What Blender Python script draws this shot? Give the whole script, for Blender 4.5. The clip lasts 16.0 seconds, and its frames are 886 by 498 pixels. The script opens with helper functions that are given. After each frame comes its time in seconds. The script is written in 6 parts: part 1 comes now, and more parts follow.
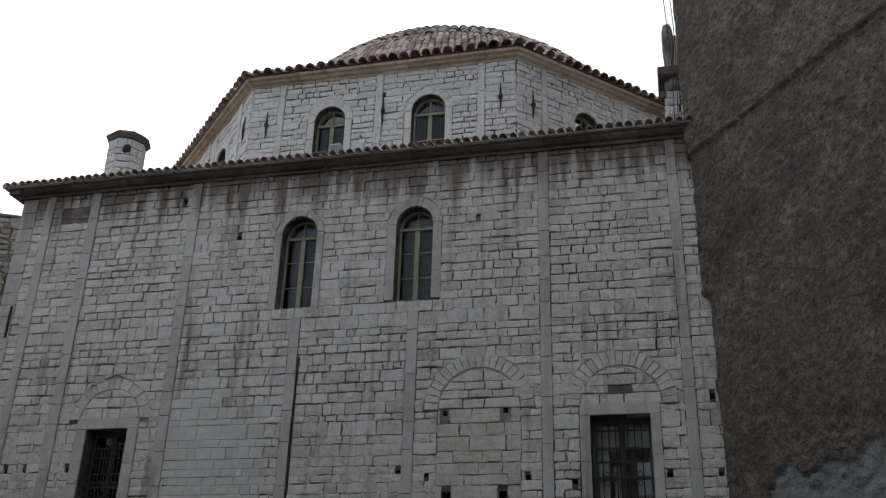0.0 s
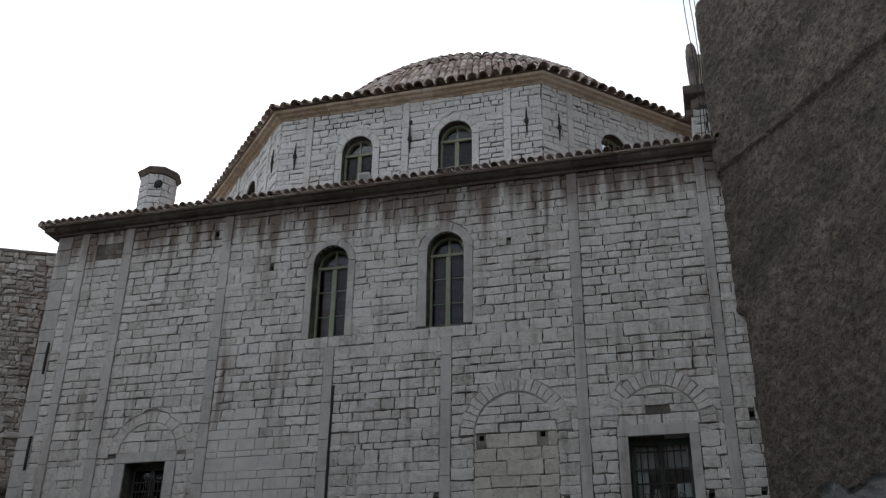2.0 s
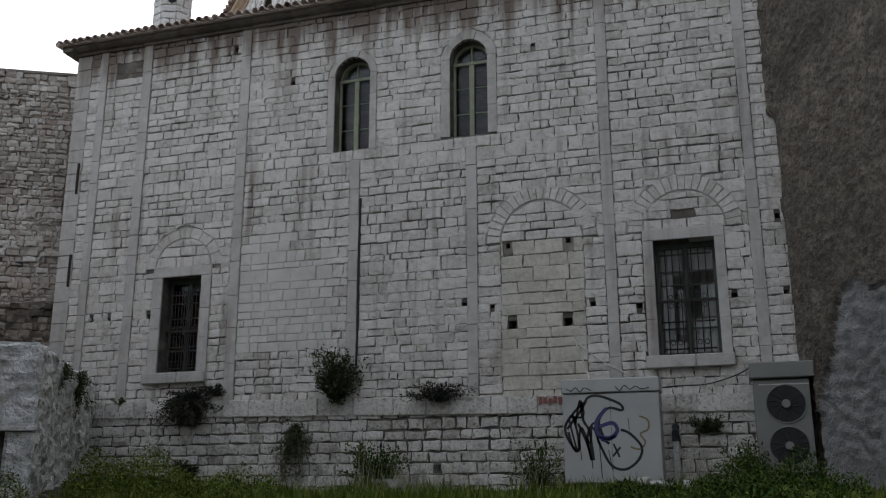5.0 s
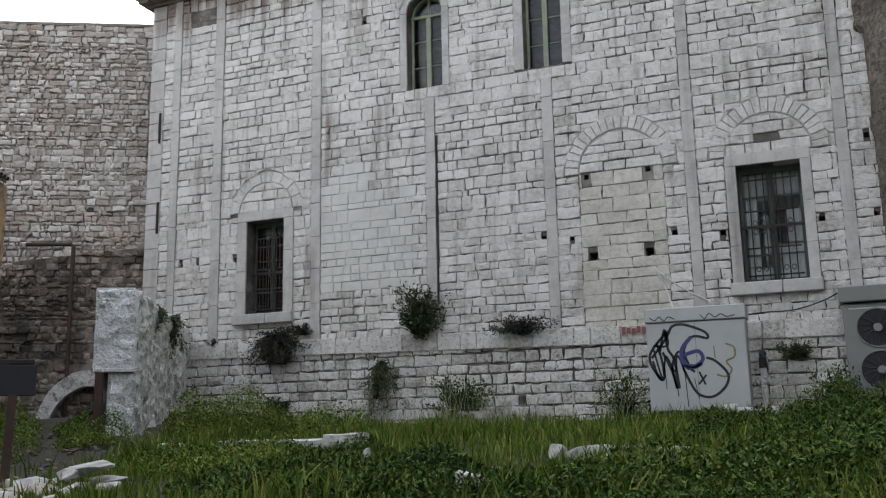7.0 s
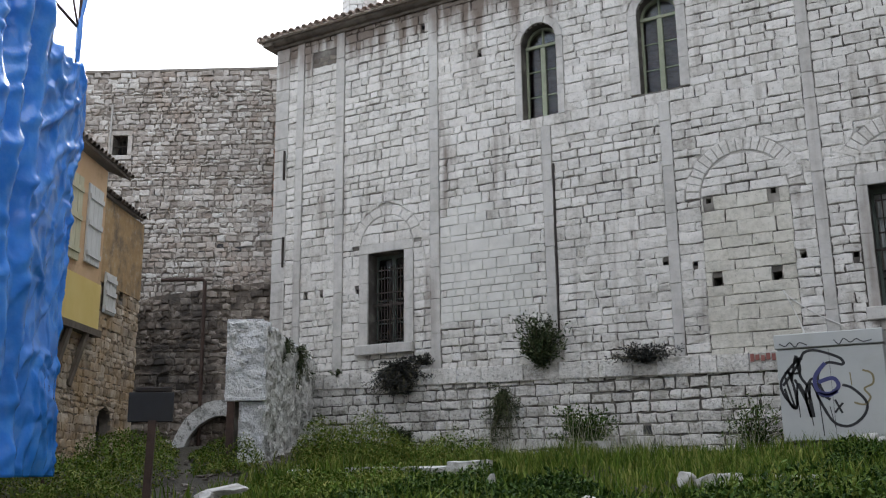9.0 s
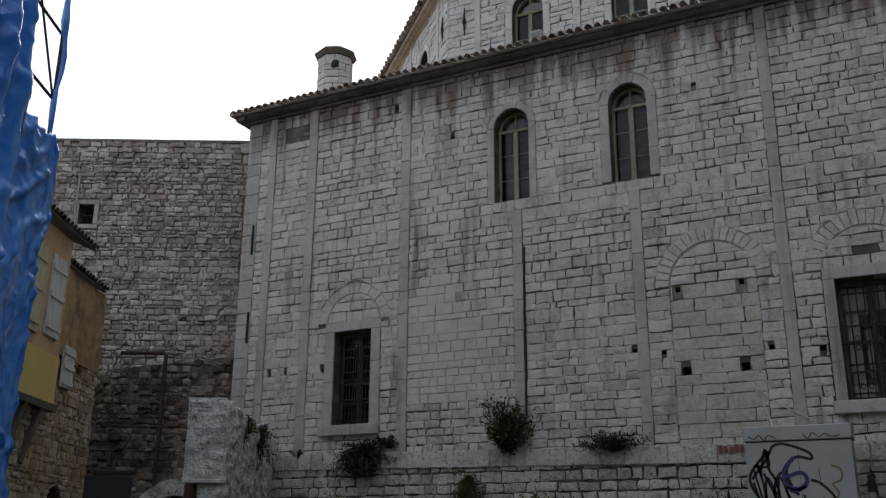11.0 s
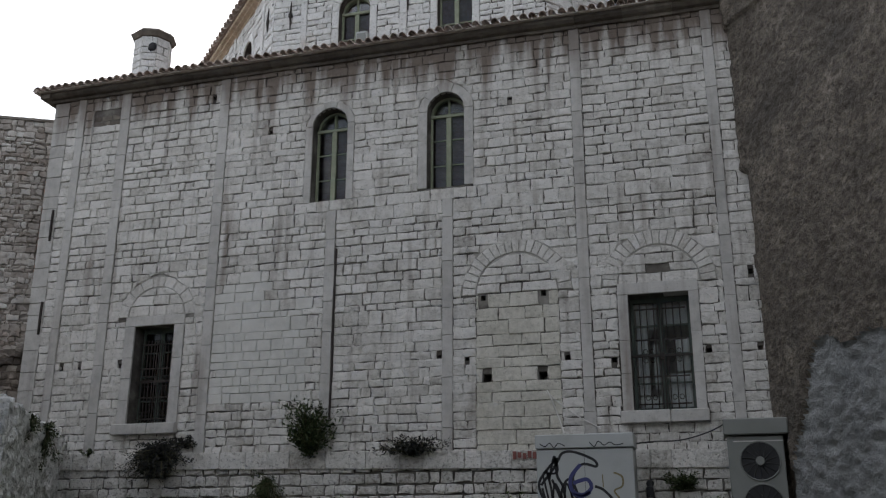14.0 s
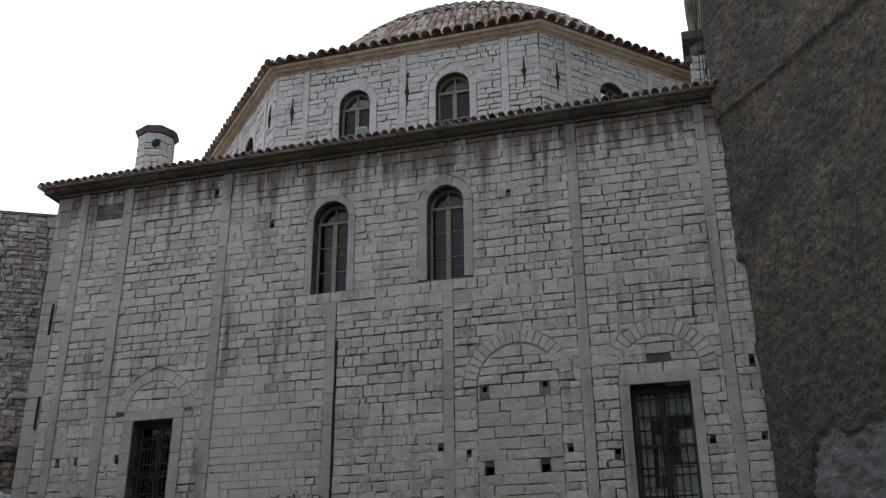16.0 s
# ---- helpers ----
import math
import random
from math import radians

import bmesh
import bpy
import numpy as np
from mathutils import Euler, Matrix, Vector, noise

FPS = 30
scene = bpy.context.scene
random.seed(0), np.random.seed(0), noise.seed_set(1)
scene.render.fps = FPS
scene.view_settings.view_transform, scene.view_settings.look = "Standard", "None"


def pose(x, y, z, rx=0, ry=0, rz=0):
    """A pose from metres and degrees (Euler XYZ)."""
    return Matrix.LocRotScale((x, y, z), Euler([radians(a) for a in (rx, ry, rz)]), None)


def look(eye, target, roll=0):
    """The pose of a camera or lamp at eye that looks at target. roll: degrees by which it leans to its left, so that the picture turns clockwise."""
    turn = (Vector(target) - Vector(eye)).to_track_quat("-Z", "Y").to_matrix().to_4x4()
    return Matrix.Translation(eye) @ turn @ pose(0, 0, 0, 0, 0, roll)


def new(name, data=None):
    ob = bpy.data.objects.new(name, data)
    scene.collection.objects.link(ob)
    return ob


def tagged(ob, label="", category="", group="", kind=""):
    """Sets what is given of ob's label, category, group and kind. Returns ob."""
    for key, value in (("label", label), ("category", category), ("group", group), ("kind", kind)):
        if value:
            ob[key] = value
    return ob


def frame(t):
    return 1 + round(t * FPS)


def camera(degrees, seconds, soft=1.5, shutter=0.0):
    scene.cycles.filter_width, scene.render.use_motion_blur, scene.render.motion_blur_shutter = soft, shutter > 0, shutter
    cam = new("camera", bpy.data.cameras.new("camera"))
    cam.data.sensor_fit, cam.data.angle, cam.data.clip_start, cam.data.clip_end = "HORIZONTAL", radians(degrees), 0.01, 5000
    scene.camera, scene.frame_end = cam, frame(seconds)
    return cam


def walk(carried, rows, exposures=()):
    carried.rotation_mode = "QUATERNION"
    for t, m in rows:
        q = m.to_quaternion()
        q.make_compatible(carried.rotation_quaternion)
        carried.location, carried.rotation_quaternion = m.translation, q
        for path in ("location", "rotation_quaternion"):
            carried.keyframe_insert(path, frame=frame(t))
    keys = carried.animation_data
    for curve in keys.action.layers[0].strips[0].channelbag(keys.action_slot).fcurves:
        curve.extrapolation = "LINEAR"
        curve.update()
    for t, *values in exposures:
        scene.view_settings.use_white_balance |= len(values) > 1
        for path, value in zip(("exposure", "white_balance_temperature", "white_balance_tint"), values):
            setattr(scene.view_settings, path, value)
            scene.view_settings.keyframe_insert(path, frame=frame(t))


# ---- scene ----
cam = camera(50.0, 16.0, 1.2)
PATH = [
    (0, (0.343, -18.739, 1.616), (-0.101, -16.97, 2.438), 1.7),
    (0.5, (0.304, -18.771, 1.591), (-0.15, -17.021, 2.448), 1.3),
    (1, (0.287, -18.834, 1.596), (-0.161, -17.098, 2.482), 1.0),
    (1.5, (0.258, -18.855, 1.594), (-0.199, -17.134, 2.505), 0.8),
    (2, (0.233, -18.771, 1.53), (-0.258, -17.041, 2.405), 0.8),
    (2.5, (0.211, -18.725, 1.497), (-0.313, -16.979, 2.32), 0.9),
    (3, (0.195, -18.712, 1.491), (-0.348, -16.942, 2.247), 1.1),
    (3.5, (0.208, -18.705, 1.48), (-0.348, -16.918, 2.186), 0.8),
    (4, (0.228, -18.703, 1.488), (-0.337, -16.897, 2.134), 0.7),
    (4.5, (0.278, -18.674, 1.459), (-0.293, -16.847, 2.04), 0.6),
    (4.7, (0.285, -18.693, 1.475), (-0.289, -16.859, 2.026), 0.3),
    (6.8, (0.222, -18.783, 1.461), (-0.488, -16.951, 1.832), -1.1),
    (7, (0.231, -18.798, 1.425), (-0.512, -16.981, 1.806), -1.1),
    (7.5, (0.176, -18.844, 1.381), (-0.64, -17.061, 1.776), -1.2),
    (8, (0.163, -18.872, 1.372), (-0.722, -17.121, 1.766), -1.1),
    (8.5, (0.176, -18.864, 1.353), (-0.762, -17.145, 1.761), -1.0),
    (9, (0.218, -18.861, 1.335), (-0.739, -17.164, 1.787), -0.7),
    (9.2, (0.225, -18.849, 1.351), (-0.734, -17.162, 1.835), -0.8),
    (11.3, (0.032, -18.871, 1.517), (-0.803, -17.158, 2.125), 0.3),
    (11.5, (0.032, -18.847, 1.503), (-0.777, -17.123, 2.113), 0.2),
    (12, (0.063, -18.807, 1.472), (-0.686, -17.058, 2.089), 0.1),
    (12.5, (0.131, -18.815, 1.551), (-0.56, -17.042, 2.166), -0.1),
    (13, (0.218, -18.762, 1.562), (-0.409, -16.966, 2.179), -0.0),
    (13.5, (0.325, -18.729, 1.622), (-0.255, -16.914, 2.23), 0.0),
    (14, (0.389, -18.696, 1.648), (-0.148, -16.864, 2.245), 0.1),
    (14.5, (0.38, -18.707, 1.684), (-0.168, -16.886, 2.303), -0.1),
    (15, (0.349, -18.753, 1.68), (-0.185, -16.951, 2.363), -0.5),
    (15.5, (0.367, -18.751, 1.639), (-0.152, -16.965, 2.375), -0.4),
    (16, (0.304, -18.815, 1.603), (-0.204, -17.044, 2.381), -0.4),
]

EXPOSURES = [(0.0, 0.33), (2.0, 0.28), (4.7, 0.51), (6.8, 1.61), (9.2, 1.71), (11.3, 0.1), (12.5, -0.1), (13.0, -0.12), (14.0, 0.75), (14.5, 0.93), (15.0, 0.77), (16.0, 0.36)]
walk(cam, [(t, look(eye, target, roll)) for t, eye, target, roll in PATH], EXPOSURES)

# ---- world and sun: bright thin overcast ----
world = bpy.data.worlds.new("overcast_sky")
scene.world = world
world.use_nodes = True
wn, wl = world.node_tree.nodes, world.node_tree.links
sky = wn.new("ShaderNodeTexSky")
sky.sky_type = "NISHITA"
sky.sun_disc = False
sky.sun_elevation, sky.sun_rotation = radians(40), radians(326)
sky_gain = wn.new("ShaderNodeMix")
sky_gain.data_type, sky_gain.blend_type = "RGBA", "MULTIPLY"
sky_gain.inputs["Factor"].default_value = 1.0
wl.new(sky.outputs["Color"], sky_gain.inputs["A"])
sky_gain.inputs["B"].default_value = (0.12, 0.12, 0.12, 1)
w_co = wn.new("ShaderNodeTexCoord")
w_noise = wn.new("ShaderNodeTexNoise")
w_noise.inputs["Scale"].default_value, w_noise.inputs["Detail"].default_value = 2.6, 6.0
wl.new(w_co.outputs["Generated"], w_noise.inputs["Vector"])
w_ramp = wn.new("ShaderNodeValToRGB")
w_ramp.color_ramp.elements[0].position, w_ramp.color_ramp.elements[1].position = 0.42, 0.64
w_ramp.color_ramp.elements[0].color = (0.25, 0.25, 0.25, 1)
w_ramp.color_ramp.elements[1].color = (1, 1, 1, 1)
wl.new(w_noise.outputs["Fac"], w_ramp.inputs["Fac"])
clouds = wn.new("ShaderNodeMix")
clouds.data_type = "RGBA"
wl.new(w_ramp.outputs["Color"], clouds.inputs["Factor"])
wl.new(sky_gain.outputs["Result"], clouds.inputs["A"])
clouds.inputs["B"].default_value = (0.975, 1.0, 1.045, 1)
# the thin cloud glows more on the side of the veiled sun, over and behind the hall
toward = wn.new("ShaderNodeVectorMath")
toward.operation = "DOT_PRODUCT"
toward.inputs[1].default_value = Vector((-0.38, 0.55, 0.74)).normalized()
wl.new(w_co.outputs["Generated"], toward.inputs[0])
glow = wn.new("ShaderNodeMapRange")
glow.interpolation_type = "SMOOTHSTEP"
glow.inputs["From Min"].default_value, glow.inputs["From Max"].default_value = -0.5, 0.95
glow.inputs["To Min"].default_value, glow.inputs["To Max"].default_value = 0.66, 1.10
wl.new(toward.outputs["Value"], glow.inputs["Value"])
bg = wn["Background"]
wl.new(clouds.outputs["Result"], bg.inputs["Color"])
wl.new(glow.outputs["Result"], bg.inputs["Strength"])
sun = new("sun", bpy.data.lights.new("sun", "SUN"))
sun.data.energy, sun.data.angle, sun.data.color = 0.5, radians(25), (1.0, 0.97, 0.93)
sun.matrix_world = look((-45, 72, 60), (0, 0, 4))

# ---- materials ----
def mat(name, stops, scale=6.0, rough=0.85, bump=0.25, bump_scale=40.0, piece=0.0, stain=None, stain_scale=0.7,
        stain_edge=(0.5, 0.68), metal=0.0, stretch=(1, 1, 1), streak=None, coarse=0.0, deep=0.02, pits=None):
    """Rough surface: a colour ramp over two scales of noise, per-piece tone, stains, fine relief. All in world metres."""
    m = bpy.data.materials.new(name)
    m.use_nodes = True
    n, l = m.node_tree.nodes, m.node_tree.links
    bsdf = n["Principled BSDF"]
    geo = n.new("ShaderNodeNewGeometry")
    mp = n.new("ShaderNodeMapping")
    mp.inputs["Scale"].default_value = stretch
    l.new(geo.outputs["Position"], mp.inputs["Vector"])
    def tex(sc, det=6.0, ro=0.6):
        t = n.new("ShaderNodeTexNoise")
        t.inputs["Scale"].default_value, t.inputs["Detail"].default_value, t.inputs["Roughness"].default_value = sc, det, ro
        l.new(mp.outputs["Vector"], t.inputs["Vector"])
        return t
    def math_(op, a, b):
        k = n.new("ShaderNodeMath")
        k.operation = op
        for i, v in enumerate((a, b)):
            if isinstance(v, (int, float)):
                k.inputs[i].default_value = v
            else:
                l.new(v, k.inputs[i])
        return k.outputs[0]
    fine, wide = tex(scale), tex(scale * 0.13, 3.0)
    fac = math_("ADD", math_("MULTIPLY", fine.outputs["Fac"], 0.6), math_("MULTIPLY", wide.outputs["Fac"], 0.4))
    if piece:
        info = n.new("ShaderNodeObjectInfo")
        both = math_("FRACT", math_("ADD", geo.outputs["Random Per Island"], info.outputs["Random"]), 0)
        fac = math_("ADD", fac, math_("MULTIPLY", math_("SUBTRACT", both, 0.5), piece))
    ramp = n.new("ShaderNodeValToRGB")
    el = ramp.color_ramp.elements
    while len(el) < len(stops):
        el.new(0.5)
    for e, (p, c) in zip(el, stops):
        e.position, e.color = p, (*c, 1)
    l.new(fac, ramp.inputs["Fac"])
    colour = ramp.outputs["Color"]
    def over(mask, c, colour):
        mx = n.new("ShaderNodeMix")
        mx.data_type = "RGBA"
        l.new(mask, mx.inputs["Factor"])
        l.new(colour, mx.inputs["A"])
        mx.inputs["B"].default_value = (*c, 1)
        return mx.outputs["Result"]
    def band(src, lo, hi, top=1.0):
        r = n.new("ShaderNodeMapRange")
        r.inputs["From Min"].default_value, r.inputs["From Max"].default_value = lo, hi
        r.inputs["To Max"].default_value = top
        l.new(src, r.inputs["Value"])
        return r.outputs["Result"]
    if stain:
        st = tex(stain_scale, 8.0, 0.7)
        colour = over(band(st.outputs["Fac"], *stain_edge, 0.85), stain, colour)
    if pits:
        # small weathered pockets and lichen specks
        p_scale, p_lo, p_hi, p_c, p_amount = pits
        colour = over(band(tex(p_scale, 5.0, 0.75).outputs["Fac"], p_lo, p_hi, p_amount), p_c, colour)
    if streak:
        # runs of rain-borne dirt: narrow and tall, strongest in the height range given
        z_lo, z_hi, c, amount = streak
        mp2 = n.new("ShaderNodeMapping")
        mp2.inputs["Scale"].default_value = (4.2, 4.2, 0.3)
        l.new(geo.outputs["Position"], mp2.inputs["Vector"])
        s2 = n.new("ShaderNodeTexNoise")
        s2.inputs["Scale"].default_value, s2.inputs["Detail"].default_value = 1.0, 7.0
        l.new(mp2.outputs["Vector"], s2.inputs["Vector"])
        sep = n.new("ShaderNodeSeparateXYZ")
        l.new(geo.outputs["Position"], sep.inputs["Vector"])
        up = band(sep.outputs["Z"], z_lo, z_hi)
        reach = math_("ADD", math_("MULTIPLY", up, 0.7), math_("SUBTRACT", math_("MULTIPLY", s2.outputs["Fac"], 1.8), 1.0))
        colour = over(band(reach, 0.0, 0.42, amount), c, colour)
    l.new(colour, bsdf.inputs["Base Color"])
    bsdf.inputs["Roughness"].default_value = rough
    bsdf.inputs["Metallic"].default_value = metal
    if bump:
        bt = tex(bump_scale, 8.0, 0.65)
        h = bt.outputs["Fac"]
        if coarse:
            h = math_("ADD", h, math_("MULTIPLY", tex(bump_scale * 0.2, 4.0).outputs["Fac"], coarse))
        bn = n.new("ShaderNodeBump")
        bn.inputs["Strength"].default_value, bn.inputs["Distance"].default_value = bump, deep
        l.new(h, bn.inputs["Height"])
        l.new(bn.outputs["Normal"], bsdf.inputs["Normal"])
    return m


def plain(name, c, rough=0.5, metal=0.0):
    return mat(name, [(0.3, tuple(v * 0.82 for v in c)), (0.7, tuple(min(1, v * 1.12) for v in c))], 9.0, rough, 0.08, 60.0, metal=metal)


LIME = [(0.26, (0.28, 0.255, 0.225)), (0.38, (0.51, 0.485, 0.445)), (0.52, (0.65, 0.625, 0.585)), (0.66, (0.73, 0.70, 0.66)), (0.8, (0.73, 0.645, 0.57))]
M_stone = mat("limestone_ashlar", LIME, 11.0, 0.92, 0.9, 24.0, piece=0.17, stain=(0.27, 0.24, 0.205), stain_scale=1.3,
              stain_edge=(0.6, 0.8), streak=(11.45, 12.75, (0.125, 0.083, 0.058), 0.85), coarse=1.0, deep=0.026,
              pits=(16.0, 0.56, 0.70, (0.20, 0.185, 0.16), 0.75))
M_field = mat("field_limestone", [(0.26, (0.30, 0.275, 0.23)), (0.40, (0.50, 0.475, 0.41)), (0.55, (0.63, 0.60, 0.53)), (0.75, (0.70, 0.67, 0.60))], 11.0, 0.92, 0.9, 24.0, piece=0.15,
              stain=(0.27, 0.24, 0.19), stain_scale=1.3, stain_edge=(0.6, 0.8), coarse=0.9, pits=(16.0, 0.56, 0.70, (0.20, 0.185, 0.15), 0.75))
M_stone_low = mat("limestone_base", LIME, 11.0, 0.92, 1.0, 20.0, piece=0.26, stain=(0.19, 0.17, 0.13), stain_scale=1.4,
                  stain_edge=(0.53, 0.72), coarse=1.2, pits=(14.0, 0.53, 0.66, (0.13, 0.12, 0.10), 0.85), deep=0.03)
M_arch_bed = mat("lime_pointing", [(0.3, (0.3, 0.285, 0.255)), (0.7, (0.44, 0.42, 0.385))], 12.0, 0.95, 0.6, 26.0)
M_mended = mat("limewashed_ashlar", [(0.3, (0.48, 0.47, 0.44)), (0.5, (0.60, 0.585, 0.545)), (0.7, (0.70, 0.685, 0.645))], 4.0, 0.92, 0.7, 20.0, piece=0.08, coarse=0.6)
M_drum = mat("limestone_drum", [(0.25, (0.52, 0.505, 0.485)), (0.5, (0.74, 0.725, 0.70)), (0.75, (0.83, 0.81, 0.785))], 11.0, 0.92, 1.0, 20.0, deep=0.03,
             piece=0.2, stain=(0.42, 0.34, 0.26), stain_scale=0.8, stain_edge=(0.62, 0.8), coarse=0.6, pits=(13.0, 0.55, 0.70, (0.26, 0.24, 0.21), 0.8))
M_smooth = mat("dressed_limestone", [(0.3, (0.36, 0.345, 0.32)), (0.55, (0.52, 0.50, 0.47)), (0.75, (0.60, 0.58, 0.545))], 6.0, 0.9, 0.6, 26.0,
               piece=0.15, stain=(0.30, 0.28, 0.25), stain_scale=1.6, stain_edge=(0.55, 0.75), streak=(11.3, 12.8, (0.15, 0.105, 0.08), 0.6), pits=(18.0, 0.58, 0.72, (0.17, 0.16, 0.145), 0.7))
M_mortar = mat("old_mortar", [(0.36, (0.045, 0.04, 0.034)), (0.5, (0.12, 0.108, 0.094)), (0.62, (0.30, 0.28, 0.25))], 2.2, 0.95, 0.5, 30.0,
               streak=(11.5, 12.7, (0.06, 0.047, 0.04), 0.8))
M_cornice = mat("weathered_cornice_stone", [(0.3, (0.075, 0.06, 0.048)), (0.6, (0.17, 0.145, 0.12)), (0.8, (0.3, 0.265, 0.22))], 5.0, 0.9, 0.4, 25.0, piece=0.2)
M_drum_cornice = mat("ochre_cornice_stone", [(0.25, (0.36, 0.265, 0.18)), (0.5, (0.58, 0.46, 0.34)), (0.8, (0.74, 0.66, 0.56))], 6.0, 0.9, 0.7, 22.0, piece=0.3, stain=(0.2, 0.15, 0.11), stain_scale=2.0, stain_edge=(0.55, 0.75))
M_tile = mat("old_barrel_tile", [(0.2, (0.20, 0.15, 0.12)), (0.42, (0.42, 0.325, 0.27)), (0.62, (0.56, 0.465, 0.405)), (0.82, (0.70, 0.64, 0.585))], 9.0, 0.9, 0.4, 40.0,
             piece=0.5, stain=(0.22, 0.2, 0.17), stain_scale=3.0, stain_edge=(0.5, 0.7))
M_tile_dark = mat("dark_weathered_tile", [(0.2, (0.05, 0.04, 0.034)), (0.5, (0.12, 0.095, 0.078)), (0.8, (0.24, 0.20, 0.17))], 9.0, 0.92, 0.4, 40.0, piece=0.5)
M_rubble = mat("rubble_stone", [(0.2, (0.24, 0.205, 0.175)), (0.42, (0.42, 0.375, 0.335)), (0.62, (0.56, 0.52, 0.48)), (0.82, (0.74, 0.72, 0.68))], 8.0, 0.92, 0.7, 22.0,
               piece=0.45, stain=(0.44, 0.32, 0.24), stain_scale=0.5, stain_edge=(0.5, 0.72), coarse=0.8, pits=(10.0, 0.55, 0.68, (0.16, 0.14, 0.12), 0.7))
M_rubble_mortar = mat("rubble_mortar", [(0.3, (0.13, 0.112, 0.095)), (0.7, (0.31, 0.275, 0.235))], 9.0, 0.95, 0.8, 20.0, coarse=0.6)
M_dark_rubble = mat("damp_rubble", [(0.2, (0.07, 0.055, 0.044)), (0.5, (0.20, 0.163, 0.132)), (0.8, (0.44, 0.385, 0.33))], 8.0, 0.92, 0.9, 18.0,
                    piece=0.55, stain=(0.035, 0.032, 0.03), stain_scale=0.6, stain_edge=(0.45, 0.65), coarse=0.8)
M_brick = mat("red_brick", [(0.3, (0.30, 0.15, 0.095)), (0.7, (0.46, 0.27, 0.18))], 9.0, 0.9, 0.4, 40.0, piece=0.4)
M_render = mat("rough_cast_render", [(0.3, (0.08, 0.066, 0.052)), (0.5, (0.16, 0.134, 0.107)), (0.68, (0.30, 0.255, 0.208))], 5.0, 0.95, 1.0, 8.0, deep=0.12,
               stain=(0.075, 0.066, 0.055), stain_scale=0.6, stain_edge=(0.48, 0.66), coarse=1.2, pits=(11.0, 0.48, 0.62, (0.055, 0.045, 0.036), 0.75))
M_render_rubble = mat("bared_rubble", [(0.25, (0.11, 0.11, 0.108)), (0.5, (0.24, 0.24, 0.235)), (0.8, (0.42, 0.42, 0.415))], 4.0, 0.95, 1.0, 9.0, coarse=1.5, deep=0.09)
M_white = mat("flaking_whitewash", [(0.2, (0.55, 0.54, 0.52)), (0.45, (0.78, 0.775, 0.76)), (0.7, (0.84, 0.84, 0.83))], 6.0, 0.9, 1.0, 14.0, deep=0.08,
              stain=(0.22, 0.21, 0.18), stain_scale=4.0, stain_edge=(0.6, 0.8), coarse=1.2, pits=(12.0, 0.56, 0.68, (0.22, 0.215, 0.19), 0.8))
M_white_old = mat("stained_limewash", [(0.2, (0.34, 0.335, 0.30)), (0.45, (0.64, 0.63, 0.60)), (0.7, (0.80, 0.79, 0.77))], 6.0, 0.9, 1.0, 12.0, deep=0.06,
              stain=(0.07, 0.075, 0.05), stain_scale=2.6, stain_edge=(0.52, 0.68), coarse=1.4, pits=(8.0, 0.54, 0.64, (0.10, 0.10, 0.075), 0.85))
M_ochre = mat("ochre_plaster", [(0.25, (0.30, 0.19, 0.085)), (0.55, (0.50, 0.33, 0.16)), (0.8, (0.60, 0.44, 0.26))], 3.0, 0.9, 0.5, 25.0,
              stain=(0.17, 0.135, 0.10), stain_scale=1.8, stain_edge=(0.46, 0.64), pits=(6.0, 0.54, 0.66, (0.50, 0.42, 0.32), 0.7), coarse=1.0, deep=0.05)
M_house_stone = mat("ochre_washed_rubble", [(0.25, (0.22, 0.175, 0.13)), (0.5, (0.48, 0.39, 0.29)), (0.8, (0.70, 0.61, 0.50))], 5.0, 0.92, 0.9, 18.0, piece=0.4,
                    stain=(0.44, 0.30, 0.16), stain_scale=1.0, stain_edge=(0.42, 0.62), coarse=0.8)
M_orange = mat("orange_plaster", [(0.3, (0.60, 0.38, 0.20)), (0.7, (0.74, 0.52, 0.32))], 2.5, 0.9, 0.2, 30.0, stain=(0.36, 0.22, 0.12), stain_scale=0.8)
M_blocker = mat("grey_blocker_plaster", [(0.3, (0.26, 0.26, 0.255)), (0.7, (0.38, 0.38, 0.37))], 1.5, 0.9, 0.2, 20.0)
M_yellow = mat("yellow_panel", [(0.3, (0.74, 0.55, 0.17)), (0.7, (0.82, 0.64, 0.25))], 2.0, 0.8, 0.15, 30.0)
M_yellow_pale = mat("pale_yellow_render", [(0.3, (0.42, 0.39, 0.28)), (0.7, (0.58, 0.55, 0.43))], 4.0, 0.9, 0.5, 20.0)
M_shutter = mat("worn_white_shutter", [(0.3, (0.56, 0.55, 0.51)), (0.7, (0.80, 0.79, 0.75))], 5.0, 0.8, 0.35, 20.0, stretch=(3, 3, 0.6))
M_shutter_g = mat("faded_yellow_shutter", [(0.3, (0.46, 0.42, 0.26)), (0.7, (0.68, 0.64, 0.45))], 5.0, 0.8, 0.35, 20.0, stretch=(3, 3, 0.6))
M_wood = mat("weathered_timber", [(0.3, (0.07, 0.055, 0.042)), (0.7, (0.2, 0.16, 0.12))], 6.0, 0.85, 0.5, 25.0, stretch=(3, 3, 0.5))
M_frame = mat("faded_green_frame", [(0.3, (0.20, 0.215, 0.145)), (0.7, (0.34, 0.36, 0.25))], 6.0, 0.6, 0.2, 40.0)
M_dark_frame = mat("dark_green_frame", [(0.3, (0.045, 0.06, 0.05)), (0.7, (0.10, 0.125, 0.105))], 6.0, 0.6, 0.2, 40.0)
